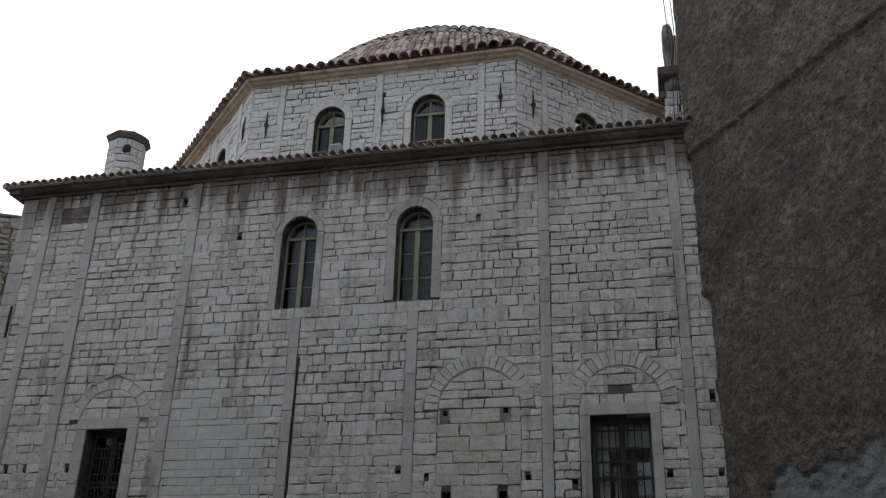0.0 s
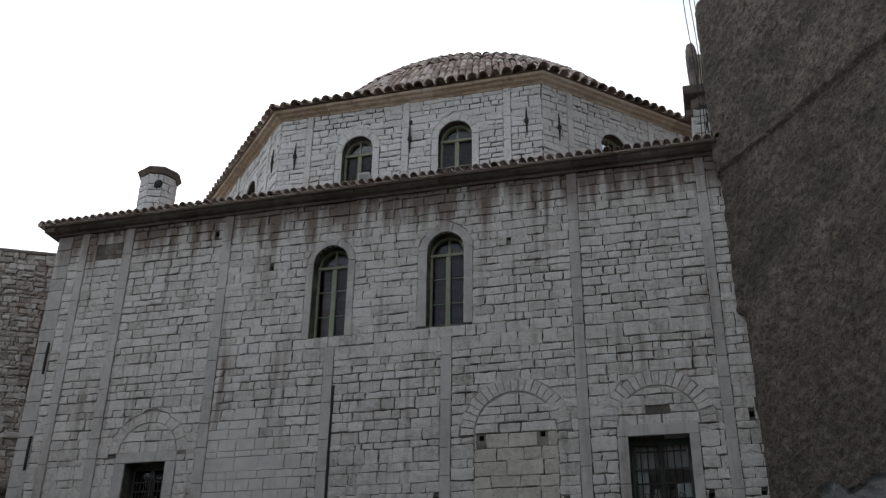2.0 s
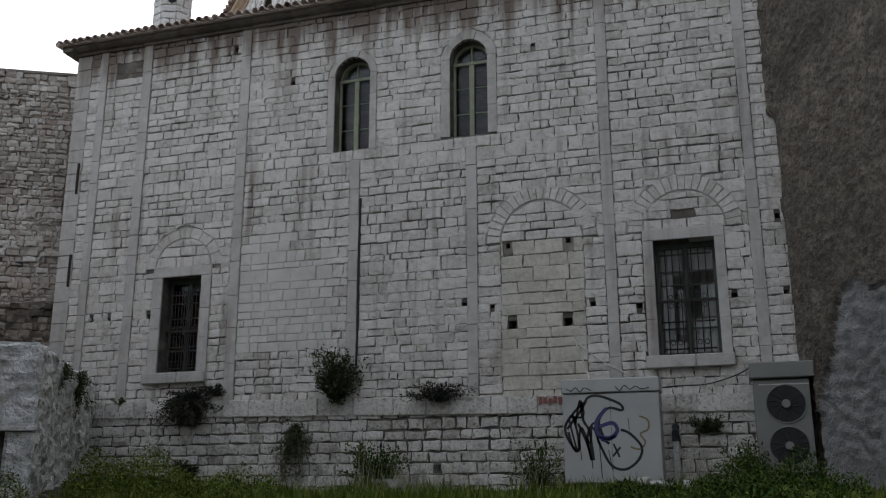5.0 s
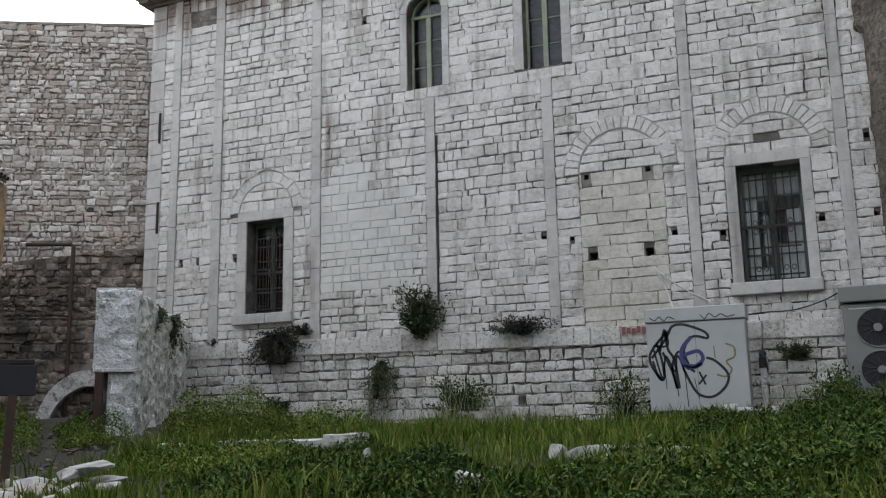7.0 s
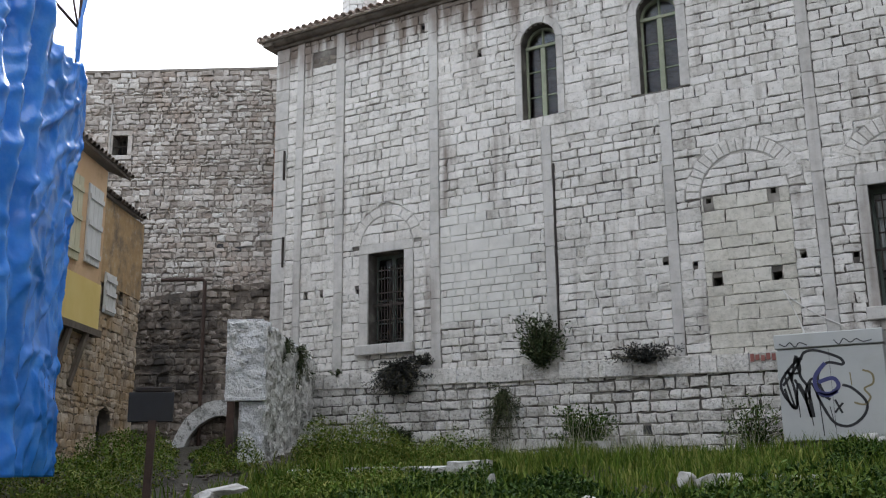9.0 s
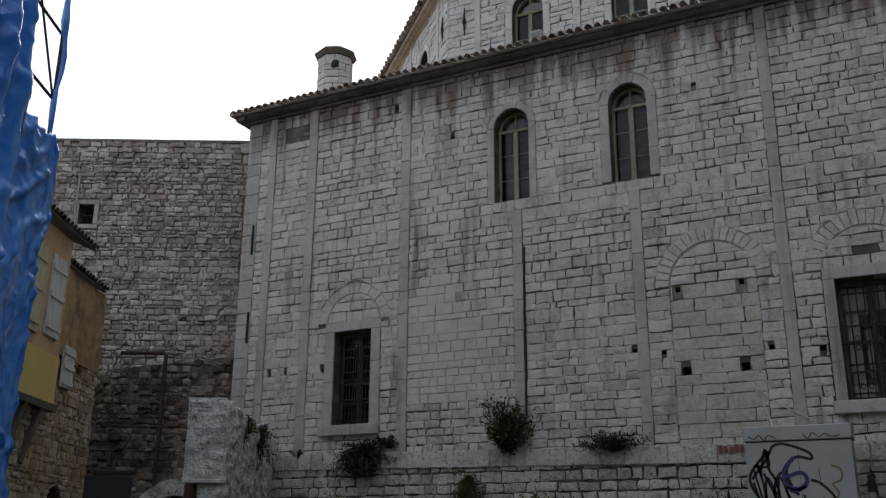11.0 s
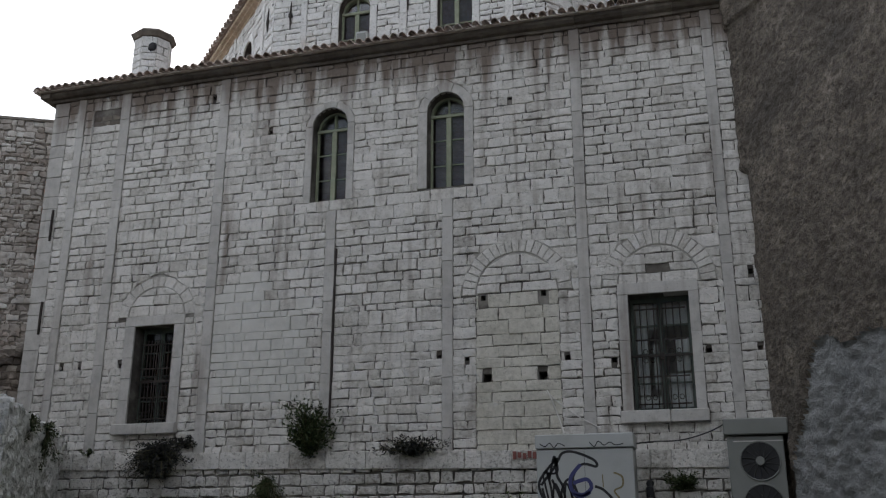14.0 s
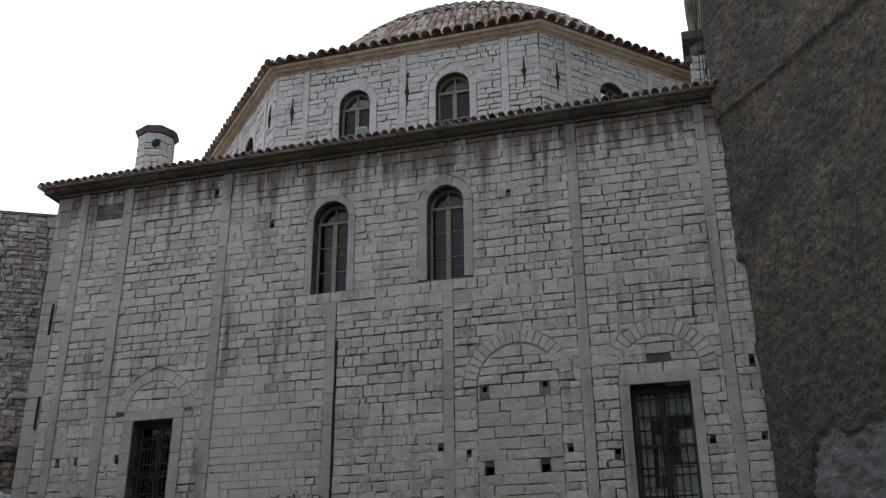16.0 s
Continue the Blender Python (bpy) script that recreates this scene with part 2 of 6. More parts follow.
M_iron = mat("rusted_iron", [(0.3, (0.02, 0.017, 0.015)), (0.7, (0.055, 0.042, 0.035))], 12.0, 0.7, 0.3, 60.0, metal=0.4)
M_rust = mat("brown_rust", [(0.3, (0.035, 0.022, 0.018)), (0.7, (0.085, 0.05, 0.037))], 9.0, 0.85, 0.4, 50.0)
# near-black for painted shade in holes, gaps and doorway; also board and elbow
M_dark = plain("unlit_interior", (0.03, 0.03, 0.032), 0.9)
M_curtain = mat("pale_curtain", [(0.3, (0.66, 0.68, 0.68)), (0.7, (0.84, 0.85, 0.85))], 3.0, 0.9, 0.2, 20.0, stretch=(4, 1, 0.4))
M_cabinet = mat("grey_enamel", [(0.3, (0.40, 0.41, 0.40)), (0.7, (0.48, 0.49, 0.475))], 1.5, 0.5, 0.05, 60.0, stain=(0.36, 0.36, 0.33), stain_scale=1.2, stain_edge=(0.55, 0.8))
M_ac = mat("beige_enamel", [(0.3, (0.18, 0.185, 0.172)), (0.7, (0.23, 0.235, 0.22))], 2.0, 0.5, 0.05, 60.0)
M_ink = plain("black_spray_paint", (0.016, 0.016, 0.018), 0.6)
M_ink_b = plain("blue_spray_paint", (0.05, 0.055, 0.17), 0.6)
M_ink_o = plain("olive_spray_paint", (0.22, 0.18, 0.09), 0.6)
M_ink_r = plain("red_spray_paint", (0.24, 0.085, 0.07), 0.8)
M_cable = plain("black_cable", (0.03, 0.03, 0.03), 0.6)
M_cable_w = plain("white_cable", (0.62, 0.60, 0.56), 0.6)
M_marble = mat("pale_marble_fragment", [(0.25, (0.24, 0.23, 0.205)), (0.5, (0.50, 0.485, 0.455)), (0.75, (0.68, 0.67, 0.64))], 9.0, 0.85, 0.8, 16.0, stain=(0.2, 0.19, 0.16), stain_scale=2.5, coarse=0.8)
M_soil = mat("weedy_soil", [(0.3, (0.028, 0.024, 0.016)), (0.55, (0.052, 0.045, 0.03)), (0.8, (0.12, 0.105, 0.08))], 3.0, 0.95, 0.8, 14.0, stain=(0.085, 0.075, 0.055), stain_scale=0.5, coarse=1.4, deep=0.05)
M_grass = mat("fresh_grass", [(0.25, (0.045, 0.085, 0.008)), (0.45, (0.085, 0.145, 0.014)), (0.6, (0.15, 0.19, 0.03)), (0.8, (0.25, 0.25, 0.07))], 1.6, 0.7, 0, piece=0.6)
M_weed = mat("dark_weed_leaf", [(0.25, (0.014, 0.036, 0.005)), (0.5, (0.036, 0.078, 0.010)), (0.8, (0.12, 0.17, 0.03))], 1.5, 0.65, 0, piece=0.6)
M_shrub = mat("dusty_shrub_leaf", [(0.25, (0.025, 0.035, 0.018)), (0.5, (0.05, 0.07, 0.03)), (0.8, (0.11, 0.125, 0.06))], 3.0, 0.7, 0, piece=0.6)
M_purple = mat("dry_dark_leaf", [(0.25, (0.02, 0.022, 0.02)), (0.6, (0.05, 0.05, 0.048)), (0.85, (0.085, 0.08, 0.075))], 3.0, 0.8, 0, piece=0.6)
for m_ in (M_grass, M_weed, M_shrub, M_purple):
    m_.node_tree.nodes["Principled BSDF"].inputs["Specular IOR Level"].default_value = 0.15
M_stem = plain("plant_stem", (0.11, 0.10, 0.05), 0.8)
M_pale_stem = plain("seed_stalk", (0.36, 0.35, 0.25), 0.8)


def tarp_material():
    m = mat("blue_tarpaulin", [(0.25, (0.02, 0.17, 0.66)), (0.5, (0.04, 0.26, 0.82)), (0.75, (0.14, 0.42, 0.90))], 3.0, 0.22, 0.4, 9.0, coarse=0.5, deep=0.02)
    m.node_tree.nodes["Principled BSDF"].inputs["Coat Weight"].default_value = 0.5
    return m


def glass_material():
    m = bpy.data.materials.new("window_glass")
    m.use_nodes = True
    b = m.node_tree.nodes["Principled BSDF"]
    b.inputs["Base Color"].default_value = (0.9, 0.94, 0.94, 1)
    b.inputs["Roughness"].default_value = 0.06
    b.inputs["Transmission Weight"].default_value = 1.0
    return m


M_tarp, M_glass = tarp_material(), glass_material()

# ---- building helpers ----
R = random.Random(7)


def part(name, bm, material, parent=None, label=""):
    me = bpy.data.meshes.new(name)
    if isinstance(bm, bmesh.types.BMesh):
        bmesh.ops.recalc_face_normals(bm, faces=bm.faces)
        bm.to_mesh(me)
        bm.free()
    else:
        me.from_pydata(bm[0], [], bm[1])
        me.update()
    me.materials.append(material)
    ob = new(name, me)
    ob.parent = parent
    return tagged(ob, label)


def thing(name, label, category, place=(0, 0, 0), group="", kind=""):
    ob = new(name)
    ob.location = place
    ob["base"] = 1
    return tagged(ob, label, category, group, kind)


def box(bm, x0, x1, y0, y1, z0, z1, m=None, bevel=0.0):
    r = bmesh.ops.create_cube(bm, size=1.0, matrix=Matrix.Translation(((x0 + x1) / 2, (y0 + y1) / 2, (z0 + z1) / 2)) @ Matrix.Diagonal((abs(x1 - x0), abs(y1 - y0), abs(z1 - z0), 1)))
    vs = r["verts"]
    if bevel:
        es = list({e for v in vs for e in v.link_edges})
        vs = [v for v in bmesh.ops.bevel(bm, geom=es, offset=bevel, segments=1, affect="EDGES")["verts"]] + [v for v in vs if v.is_valid]
    if m is not None:
        bmesh.ops.transform(bm, matrix=m, verts=list(set(vs)))
    return vs


def boxed(*a, m=None, bevel=0.0):
    bm = bmesh.new()
    box(bm, *a, m=m, bevel=bevel)
    return bm


def tube(points, radius, sides=6):
    """Round bar along points."""
    vs, fs = [], []
    pts = [Vector(p) for p in points]
    for i, p in enumerate(pts):
        d = (pts[min(i + 1, len(pts) - 1)] - pts[max(i - 1, 0)]).normalized()
        a = d.cross(Vector((0, 0, 1)) if abs(d.z) < 0.9 else Vector((1, 0, 0))).normalized()
        b = d.cross(a)
        r = radius[i] if isinstance(radius, (list, tuple)) else radius
        vs += [tuple(p + r * (math.cos(k * math.tau / sides) * a + math.sin(k * math.tau / sides) * b)) for k in range(sides)]
        if i:
            o = (i - 1) * sides
            fs += [(o + k, o + (k + 1) % sides, o + sides + (k + 1) % sides, o + sides + k) for k in range(sides)]
    fs += [tuple(range(sides))[::-1], tuple(range(len(vs) - sides, len(vs)))]
    return vs, fs


class Face:
    """A wall face: u along it, z up, d out of it, laid into the world."""
    def __init__(self, origin, along, out):
        self.o, self.a, self.n = Vector(origin), Vector(along).normalized(), Vector(out).normalized()

    def __call__(self, u, d, z):
        p = self.o + self.a * u + self.n * d
        return (p.x, p.y, z)

    def matrix(self):
        return Matrix(((self.a.x, self.n.x, 0, self.o.x), (self.a.y, self.n.y, 0, self.o.y), (0, 0, 1, 0), (0, 0, 0, 1)))


def rect(a, b, z0, z1):
    return (z0, z1, lambda z: (a, b))


def disc(c, r, z0, rise=None, legs=0.0):
    """Half round of radius r standing at height z0, on straight legs."""
    h = rise or r
    def span(z):
        if z <= z0:
            return c - r, c + r
        k = 1 - ((z - z0) / h) ** 2
        return (c - r * math.sqrt(k), c + r * math.sqrt(k)) if k > 0 else (c, c)
    return (z0 - legs, z0 + h, span)


def courses(z0, z1, hmin, hmax, keys=()):
    zs, z = [z0], z0
    while z < z1 - 1e-6:
        n = z + R.uniform(hmin, hmax)
        for k in keys:
            if k > z + hmin * 0.7 and abs(k - n) < hmax * 0.5:
                n = k
                break
        if z1 - n < hmin * 0.8:
            n = z1
        zs.append(min(n, z1))
        z = zs[-1]
    return zs


def lay(zs, bounds, holes, lmin, lmax):
    """Stones of each course between bounds(z), cut round the holes: quads as (left low, left high, right low, right high, z low, z high)."""
    out = []
    for zb, zt in zip(zs, zs[1:]):
        (l0, r0), (l1, r1) = bounds(zb), bounds(zt)
        cuts = []
        for h0, h1, span in holes:
            a, b = max(zb, h0), min(zt, h1)
            if b - a > 0.35 * (zt - zb):
                (p0, q0), (p1, q1) = span(a), span(b)
                cuts.append((p0, p1, q0, q1))
        cuts.sort(key=lambda c: c[0] + c[1])
        edges, cl = [], (l0, l1)
        for p0, p1, q0, q1 in cuts:
            edges.append((cl[0], cl[1], p0, p1))
            if q0 + q1 > cl[0] + cl[1]:
                cl = (q0, q1)
        edges.append((cl[0], cl[1], r0, r1))
        for a0, a1, b0, b1 in edges:
            w = (b0 + b1 - a0 - a1) / 2
            if w < 0.05:
                continue
            ts, t = [0.0], 0.0
            k = min(1.6, (zt - zb) / 0.2)
            while True:
                t += R.uniform(lmin, lmax) * (0.6 + 0.4 * k)
                if t > w - lmin * 0.6:
                    break
                ts.append(t)
            ts.append(w)
            mid = (a0 + a1) / 2
            ends = [(a0, a1)] + [(mid + t, mid + t) for t in ts[1:-1]] + [(b0, b1)]
            for (p0, p1), (q0, q1) in zip(ends, ends[1:]):
                out.append((p0, p1, q0, q1, zb, zt))
    return out


def stone(store, face, q, gap, jit, d, depth=0.05, ins=0.012, slope=0.006):
    """One dressed stone with uneven edges: eight-sided outline, chamfered arris, gently swelling face."""
    a0, a1, b0, b1, zb, zt = q
    g = gap
    p = [(a0 + g, zb + g), ((a0 + b0) / 2, zb + g), (b0 - g, zb + g), ((b0 + b1) / 2 - g, (zb + zt) / 2),
         (b1 - g, zt - g), ((a1 + b1) / 2, zt - g), (a1 + g, zt - g), ((a0 + a1) / 2 + g, (zb + zt) / 2)]
    p = [(x + R.uniform(-jit, jit), z + R.uniform(-jit, jit)) for x, z in p]
    cx, cz = sum(x for x, _ in p) / 8, sum(z for _, z in p) / 8
    tx, tz = R.uniform(-slope, slope), R.uniform(-slope, slope)
    w, h = max(0.05, (b0 - a0)), max(0.05, zt - zb)
    vs, fs = store
    o = len(vs)
    fx, fz = max(0.3, 1 - 2 * ins / w), max(0.3, 1 - 2 * ins / h)
    front = [(cx + (x - cx) * fx, cz + (z - cz) * fz) for x, z in p]
    vs += [face(x, -depth, z) for x, z in p]
    vs += [face(x, d - ins * 0.6, z) for x, z in p]
    vs += [face(x, d + 2 * tx * (x - cx) / w + 2 * tz * (z - cz) / h + R.uniform(-1, 1) * slope * 0.5, z) for x, z in front]
    vs.append(face(cx, d + slope * R.uniform(0.2, 1.4), cz))
    for i in range(8):
        j = (i + 1) % 8
        fs += [(o + i, o + j, o + 8 + j, o + 8 + i), (o + 8 + i, o + 8 + j, o + 16 + j, o + 16 + i), (o + 16 + i, o + 16 + j, o + 24)]


def masonry(name, face, quads, material, parent, gap=0.008, jit=0.008, proud=0.012, ins=0.012, slope=0.006, single=None, piece="stone"):
    """Lays the quads; those inside the stretch `single` (u0, u1, z0, z1) become pieces of their own."""
    store, alone = ([], []), 0
    for q in quads:
        d = 0.032 + R.uniform(-proud, proud)
        u, z = (q[0] + q[3]) / 2, (q[4] + q[5]) / 2
        g = gap * min(1.5, max(0.3, 0.95 + 1.3 * noise.noise((u * 0.35, z * 0.45, 11.0)) + 0.6 * noise.noise((u * 1.3, z * 1.3, 4.0))))
        if single and single[0] < u < single[1] and single[2] < z < single[3] and alone < 300:
            one = ([], [])
            stone(one, face, q, g, jit, d, 0.05, ins, slope)
            part(piece, one, material, parent)
            alone += 1
        else:
            stone(store, face, q, g, jit, d, 0.05, ins, slope)
    if store[0]:
        tagged(part(name, store, material, parent), kind="stuff")


def voussoirs(store, face, c, z0, r0, r1, n, d=0.03, gap=0.007, squash=1.0, a0=0.0, a1=math.pi):
    for i in range(n):
        s, e = a0 + (a1 - a0) * i / n, a0 + (a1 - a0) * (i + 1) / n
        k = R.uniform(-0.03, 0.03)
        vs, fs = store
        o = len(vs)
        m = gap / r0
        ring = []
        for t in (s + m, (s + e) / 2, e - m):
            ring.append((c - math.cos(t) * (r0 + gap), z0 + math.sin(t) * (r0 + gap) * squash))
        for t in (e - m, (s + e) / 2, s + m):
            ring.append((c - math.cos(t) * (r1 + k - gap), z0 + math.sin(t) * (r1 + k - gap) * squash))
        dd = d + R.uniform(-0.008, 0.008)
        cx, cz = sum(x for x, _ in ring) / 6, sum(z for _, z in ring) / 6
        vs += [face(x, -0.05, z) for x, z in ring] + [face(x, dd - 0.008, z) for x, z in ring]
        vs += [face(cx + (x - cx) * 0.92, dd, cz + (z - cz) * 0.92) for x, z in ring]
        for i2 in range(6):
            j = (i2 + 1) % 6
            fs += [(o + i2, o + j, o + 6 + j, o + 6 + i2), (o + 6 + i2, o + 6 + j, o + 12 + j, o + 12 + i2)]
        fs.append(tuple(o + 12 + k2 for k2 in range(6)))


def pierced(name, face, u0, u1, z0, z1, openings, depth, material, parent=None):
    """A thick wall slab from d=0 back to -depth, with arched or square openings (u0, u1, z0, spring, rise) right through it."""
    vs, fs = [], []
    def quad(a, b, zl, zh, zl2=None, zh2=None):
        """Block between u=a and u=b; heights may differ at b."""
        zl2, zh2 = zl if zl2 is None else zl2, zh if zh2 is None else zh2
        o = len(vs)
        for d in (0.0, -depth):
            vs.extend([face(a, d, zl), face(b, d, zl2), face(b, d, zh2), face(a, d, zh)])
        fs.extend([(o, o + 1, o + 2, o + 3), (o + 7, o + 6, o + 5, o + 4), (o, o + 4, o + 5, o + 1), (o + 3, o + 2, o + 6, o + 7), (o, o + 3, o + 7, o + 4), (o + 1, o + 5, o + 6, o + 2)])
    cols = sorted({u0, u1, *(o[0] for o in openings), *(o[1] for o in openings)})
    for a, b in zip(cols, cols[1:]):
        mine = sorted((o for o in openings if o[0] <= a + 1e-6 and o[1] >= b - 1e-6), key=lambda o: o[2])
        low = [(a, z0, b, z0)]
        z = z0
        for oa, ob_, oz, spring, rise in mine:
            quad(a, b, z, oz)
            if rise:
                n, c, r = 12, (oa + ob_) / 2, (ob_ - oa) / 2
                nxt = [o[2] for o in mine if o[2] > spring]
                top = spring + rise + 0.02
                for i in range(n):
                    p, q = a + (b - a) * i / n, a + (b - a) * (i + 1) / n
                    zz = [spring + rise * math.sqrt(max(0, 1 - ((t - c) / r) ** 2)) for t in (p, q)]
                    quad(p, q, zz[0], top, zz[1], top)
                z = top
            else:
                z = spring
        quad(a, b, z, z1)
    return part(name, (vs, fs), material, parent)


def arch_points(c, r, spring, rise, n=14):
    return [(c - r * math.cos(math.pi * i / n), spring + rise * math.sin(math.pi * i / n)) for i in range(n + 1)]


def ribbon(face, pts, w, d0, d1):
    """Flat bar of width w that follows pts (u, z), from depth d0 to d1, on the inner side of the line."""
    vs, fs = [], []
    c = (sum(p[0] for p in pts) / len(pts), sum(p[1] for p in pts) / len(pts))
    for i, (u, z) in enumerate(pts):
        (ua, za), (ub, zb) = pts[max(i - 1, 0)], pts[min(i + 1, len(pts) - 1)]
        tu, tz = ub - ua, zb - za
        k = math.hypot(tu, tz) or 1
        nu, nz = tz / k, -tu / k
        if nu * (c[0] - u) + nz * (c[1] - z) < 0:
            nu, nz = -nu, -nz
        for uu, zz in ((u, z), (u + nu * w, z + nz * w)):
            for d in (d0, d1):
                vs.append(face(uu, d, zz))
        if i:
            o = 4 * (i - 1)
            fs += [(o, o + 4, o + 6, o + 2), (o + 1, o + 3, o + 7, o + 5), (o, o + 1, o + 5, o + 4), (o + 2, o + 6, o + 7, o + 3)]
    m = len(vs) - 4
    fs += [(0, 2, 3, 1), (m, m + 1, m + 3, m + 2)]
    return vs, fs

# ---- ground ----
def smooth(t):
    t = min(1.0, max(0.0, t))
    return t * t * (3 - 2 * t)


def gz(x, y):
    t = min(1.0, max(0.0, (y + 18.9) / 18.9))
    z = 1.62 * t ** 0.8 + 0.42 * smooth((-8.5 - x) / 6) * smooth((y + 13) / 8)
    return z + 0.05 * noise.noise((x * 0.7, y * 0.7, 0.3)) * min(1, t * 3) - (0.02 * (abs(x) > 60))


def ground():
    xs = [-900, -300, -120, -60, -40] + [-30 + 0.5 * i for i in range(81)] + [14, 20, 40, 90, 300, 900]
    ys = [-900, -300, -120, -60, -40, -30] + [-24 + 0.5 * i for i in range(53)] + [6, 12, 40, 120, 300, 900]
    vs = [(x, y, gz(x, y)) for y in ys for x in xs]
    w = len(xs)
    fs = [(j * w + i, j * w + i + 1, (j + 1) * w + i + 1, (j + 1) * w + i) for j in range(len(ys) - 1) for i in range(w - 1)]
    ob = part("ground", (vs, fs), M_soil)
    for p in ob.data.polygons:
        p.use_smooth = True
    tagged(ob, "weedy brown soil rising gently to the walls", "ground", kind="structure")


ground()

# unseen plain walls added behind the viewer, closing the place and blocking low sky light
for nm, m, w, h in (("wall_street", pose(-4, -27, 0), 44, 17.0), ("wall_street_side", pose(17, -12, 0, 0, 0, 70), 26, 15.0)):
    tagged(part(nm, boxed(-w / 2, w / 2, -4, 0, -0.5, h, m=m), M_blocker), "unseen plain plastered wall added to block low sky light", "wall", kind="structure")

# ---- the old stone hall ----
FR = Face((0, 0, 0), (1, 0, 0), (0, -1, 0))
X0, X1, TOP = -15.52, 2.3, 12.58
BACK = 20.6
W1, W2 = (-8.25, -7.38, 9.1, 10.98, 0.44), (-5.46, -4.60, 9.16, 11.0, 0.44)
LW, RW = (-12.50, -11.47, 4.24, 6.48, 0), (-1.24, -0.07, 4.13, 6.44, 0)
NICHE = (-14.33, -13.56, 11.72, 12.14, 0)
HOLES = [(-4.21, 6.58), (-2.94, 6.60), (-4.14, 4.89), (-3.00, 4.89), (-5.17, 5.38), (-4.56, 5.33), (-2.49, 5.24), (-1.57, 5.15), (-14.40, 5.59),
         (-13.90, 5.55), (-12.84, 5.58), (-9.35, 10.98), (-3.56, 11.11), (0.24, 5.23), (1.18, 5.23), (1.14, 6.75), (-10.9, 12.1), (-2.75, 11.55)]
PUTLOGS = [(u, z, 0.085 if i in (2, 3) else 0.05) for i, (u, z) in enumerate(HOLES)]
wall_front = pierced("wall_front", FR, X0, X1, 0.9, 12.74, [W1, W2, LW, RW] + [(u - s, u + s, z - s, z + 1.2 * s, 0) for u, z, s in PUTLOGS], 0.6, M_mortar)
tagged(wall_front, "pale grey coursed limestone wall with dark recessed joints", "wall", kind="structure")
for nm, b in (("wall_west", (X0, X0 + 0.6, 0.6, BACK)), ("wall_east", (X1 - 0.6, X1, 0.6, BACK)), ("wall_back", (X0 + 0.6, X1 - 0.6, BACK - 0.6, BACK))):
    tagged(part(nm, boxed(*b, 0.9, 12.74), M_stone), "grey limestone side wall of the hall", "wall", kind="structure")

STRIPS = [(-14.80, -14.58, 3.5, TOP), (-13.52, -13.27, 3.5, TOP), (-10.73, -10.49, 3.5, TOP), (-7.81, -7.59, 3.4, 8.86),
          (-5.09, -4.87, 3.4, 8.88), (-2.20, -1.98, 3.34, TOP), (0.61, 0.82, 3.34, TOP)]
ARCHES = [(-3.50, 0.87, 1.17, 6.66, 1.0), (-0.62, 0.81, 1.13, 6.64, 1.0), (-11.98, 0.74, 1.00, 6.71, 0.94)]
FIELD = (-4.37, -2.63, 3.34, 6.66)
SUR = [(W1, 0.17), (W2, 0.21)]
holes = [rect(a - 0.005, b + 0.005, z0, z1) for a, b, z0, z1 in STRIPS]
holes += [rect(LW[0] - 0.26, LW[1] + 0.26, 4.24, 6.71), rect(LW[0] - 0.36, LW[1] + 0.28, 4.00, 4.24),
          rect(RW[0] - 0.22, RW[1] + 0.2, 4.13, 6.67), rect(RW[0] - 0.26, RW[1] + 0.23, 3.89, 4.13), rect(*NICHE[:4])]
for (a, b, z0, sp, rise), wd in SUR:
    holes += [rect(a - wd, b + wd, z0, sp), disc((a + b) / 2, (b - a) / 2 + wd, sp, rise + wd)]
for c, r0, r1, zs, sq in ARCHES:
    holes.append(disc(c, r1, zs, r1 * sq))
holes += [rect(u - s, u + s, z - s, z + 1.2 * s) for u, z, s in PUTLOGS]
keys = (3.89, 4.00, 4.24, 6.48, 6.62, 6.71, 8.86, 9.12)
holes.append(rect(*FIELD))
zs = courses(3.33, TOP, 0.16, 0.27, keys)
quads = lay(zs, lambda z: (X0 + 0.43, 1.9), holes, 0.17, 0.50)
mended = [q for q in quads if -10.4 < (q[0] + q[3]) / 2 < -8.15 and 4.45 < q[4] < 7.0 + 0.4 * math.sin(q[0] * 3)]
done = {id(q) for q in mended}
quads = [q for q in quads if id(q) not in done]
masonry("mended_ashlar", FR, mended, M_mended, wall_front, gap=0.003, jit=0.006, proud=0.005, slope=0.004)
masonry("ashlar", FR, quads, M_stone, wall_front, gap=0.0072, jit=0.016, proud=0.013, ins=0.012, slope=0.008, single=(-7.4, -2.3, 3.5, 6.9))
# walled-up fields inside the blind arches; the wider one runs down to the ledge
field = lay(courses(FIELD[2], FIELD[3], 0.2, 0.31), lambda z: FIELD[:2], [rect(u - 0.1, u + 0.1, z - 0.09, z + 0.11) for u, z in HOLES[:4]], 0.3, 0.72)
masonry("field_ashlar", FR, field, M_field, wall_front, gap=0.008, jit=0.013, proud=0.012, ins=0.012, slope=0.006, single=FIELD)
for c, r0, r1, zb, sq in ARCHES[:2]:
    top = zb + r0 * sq
    fill = lay(courses(zb, top - 0.03, 0.16, 0.24), disc(c, r0 - 0.01, zb, r0 * sq)[2], [rect(RW[0] - 0.22, RW[1] + 0.2, 4.13, 6.67), rect(-0.86, -0.40, 6.92, 7.12)], 0.3, 0.65)
    masonry("infill", FR, fill, M_stone, wall_front, gap=0.0095, proud=0.014, jit=0.014)
one = ([], [])
stone(one, FR, (-0.85, -0.86, -0.41, -0.40, 6.93, 7.11), 0.004, 0.012, -0.02, 0.03)
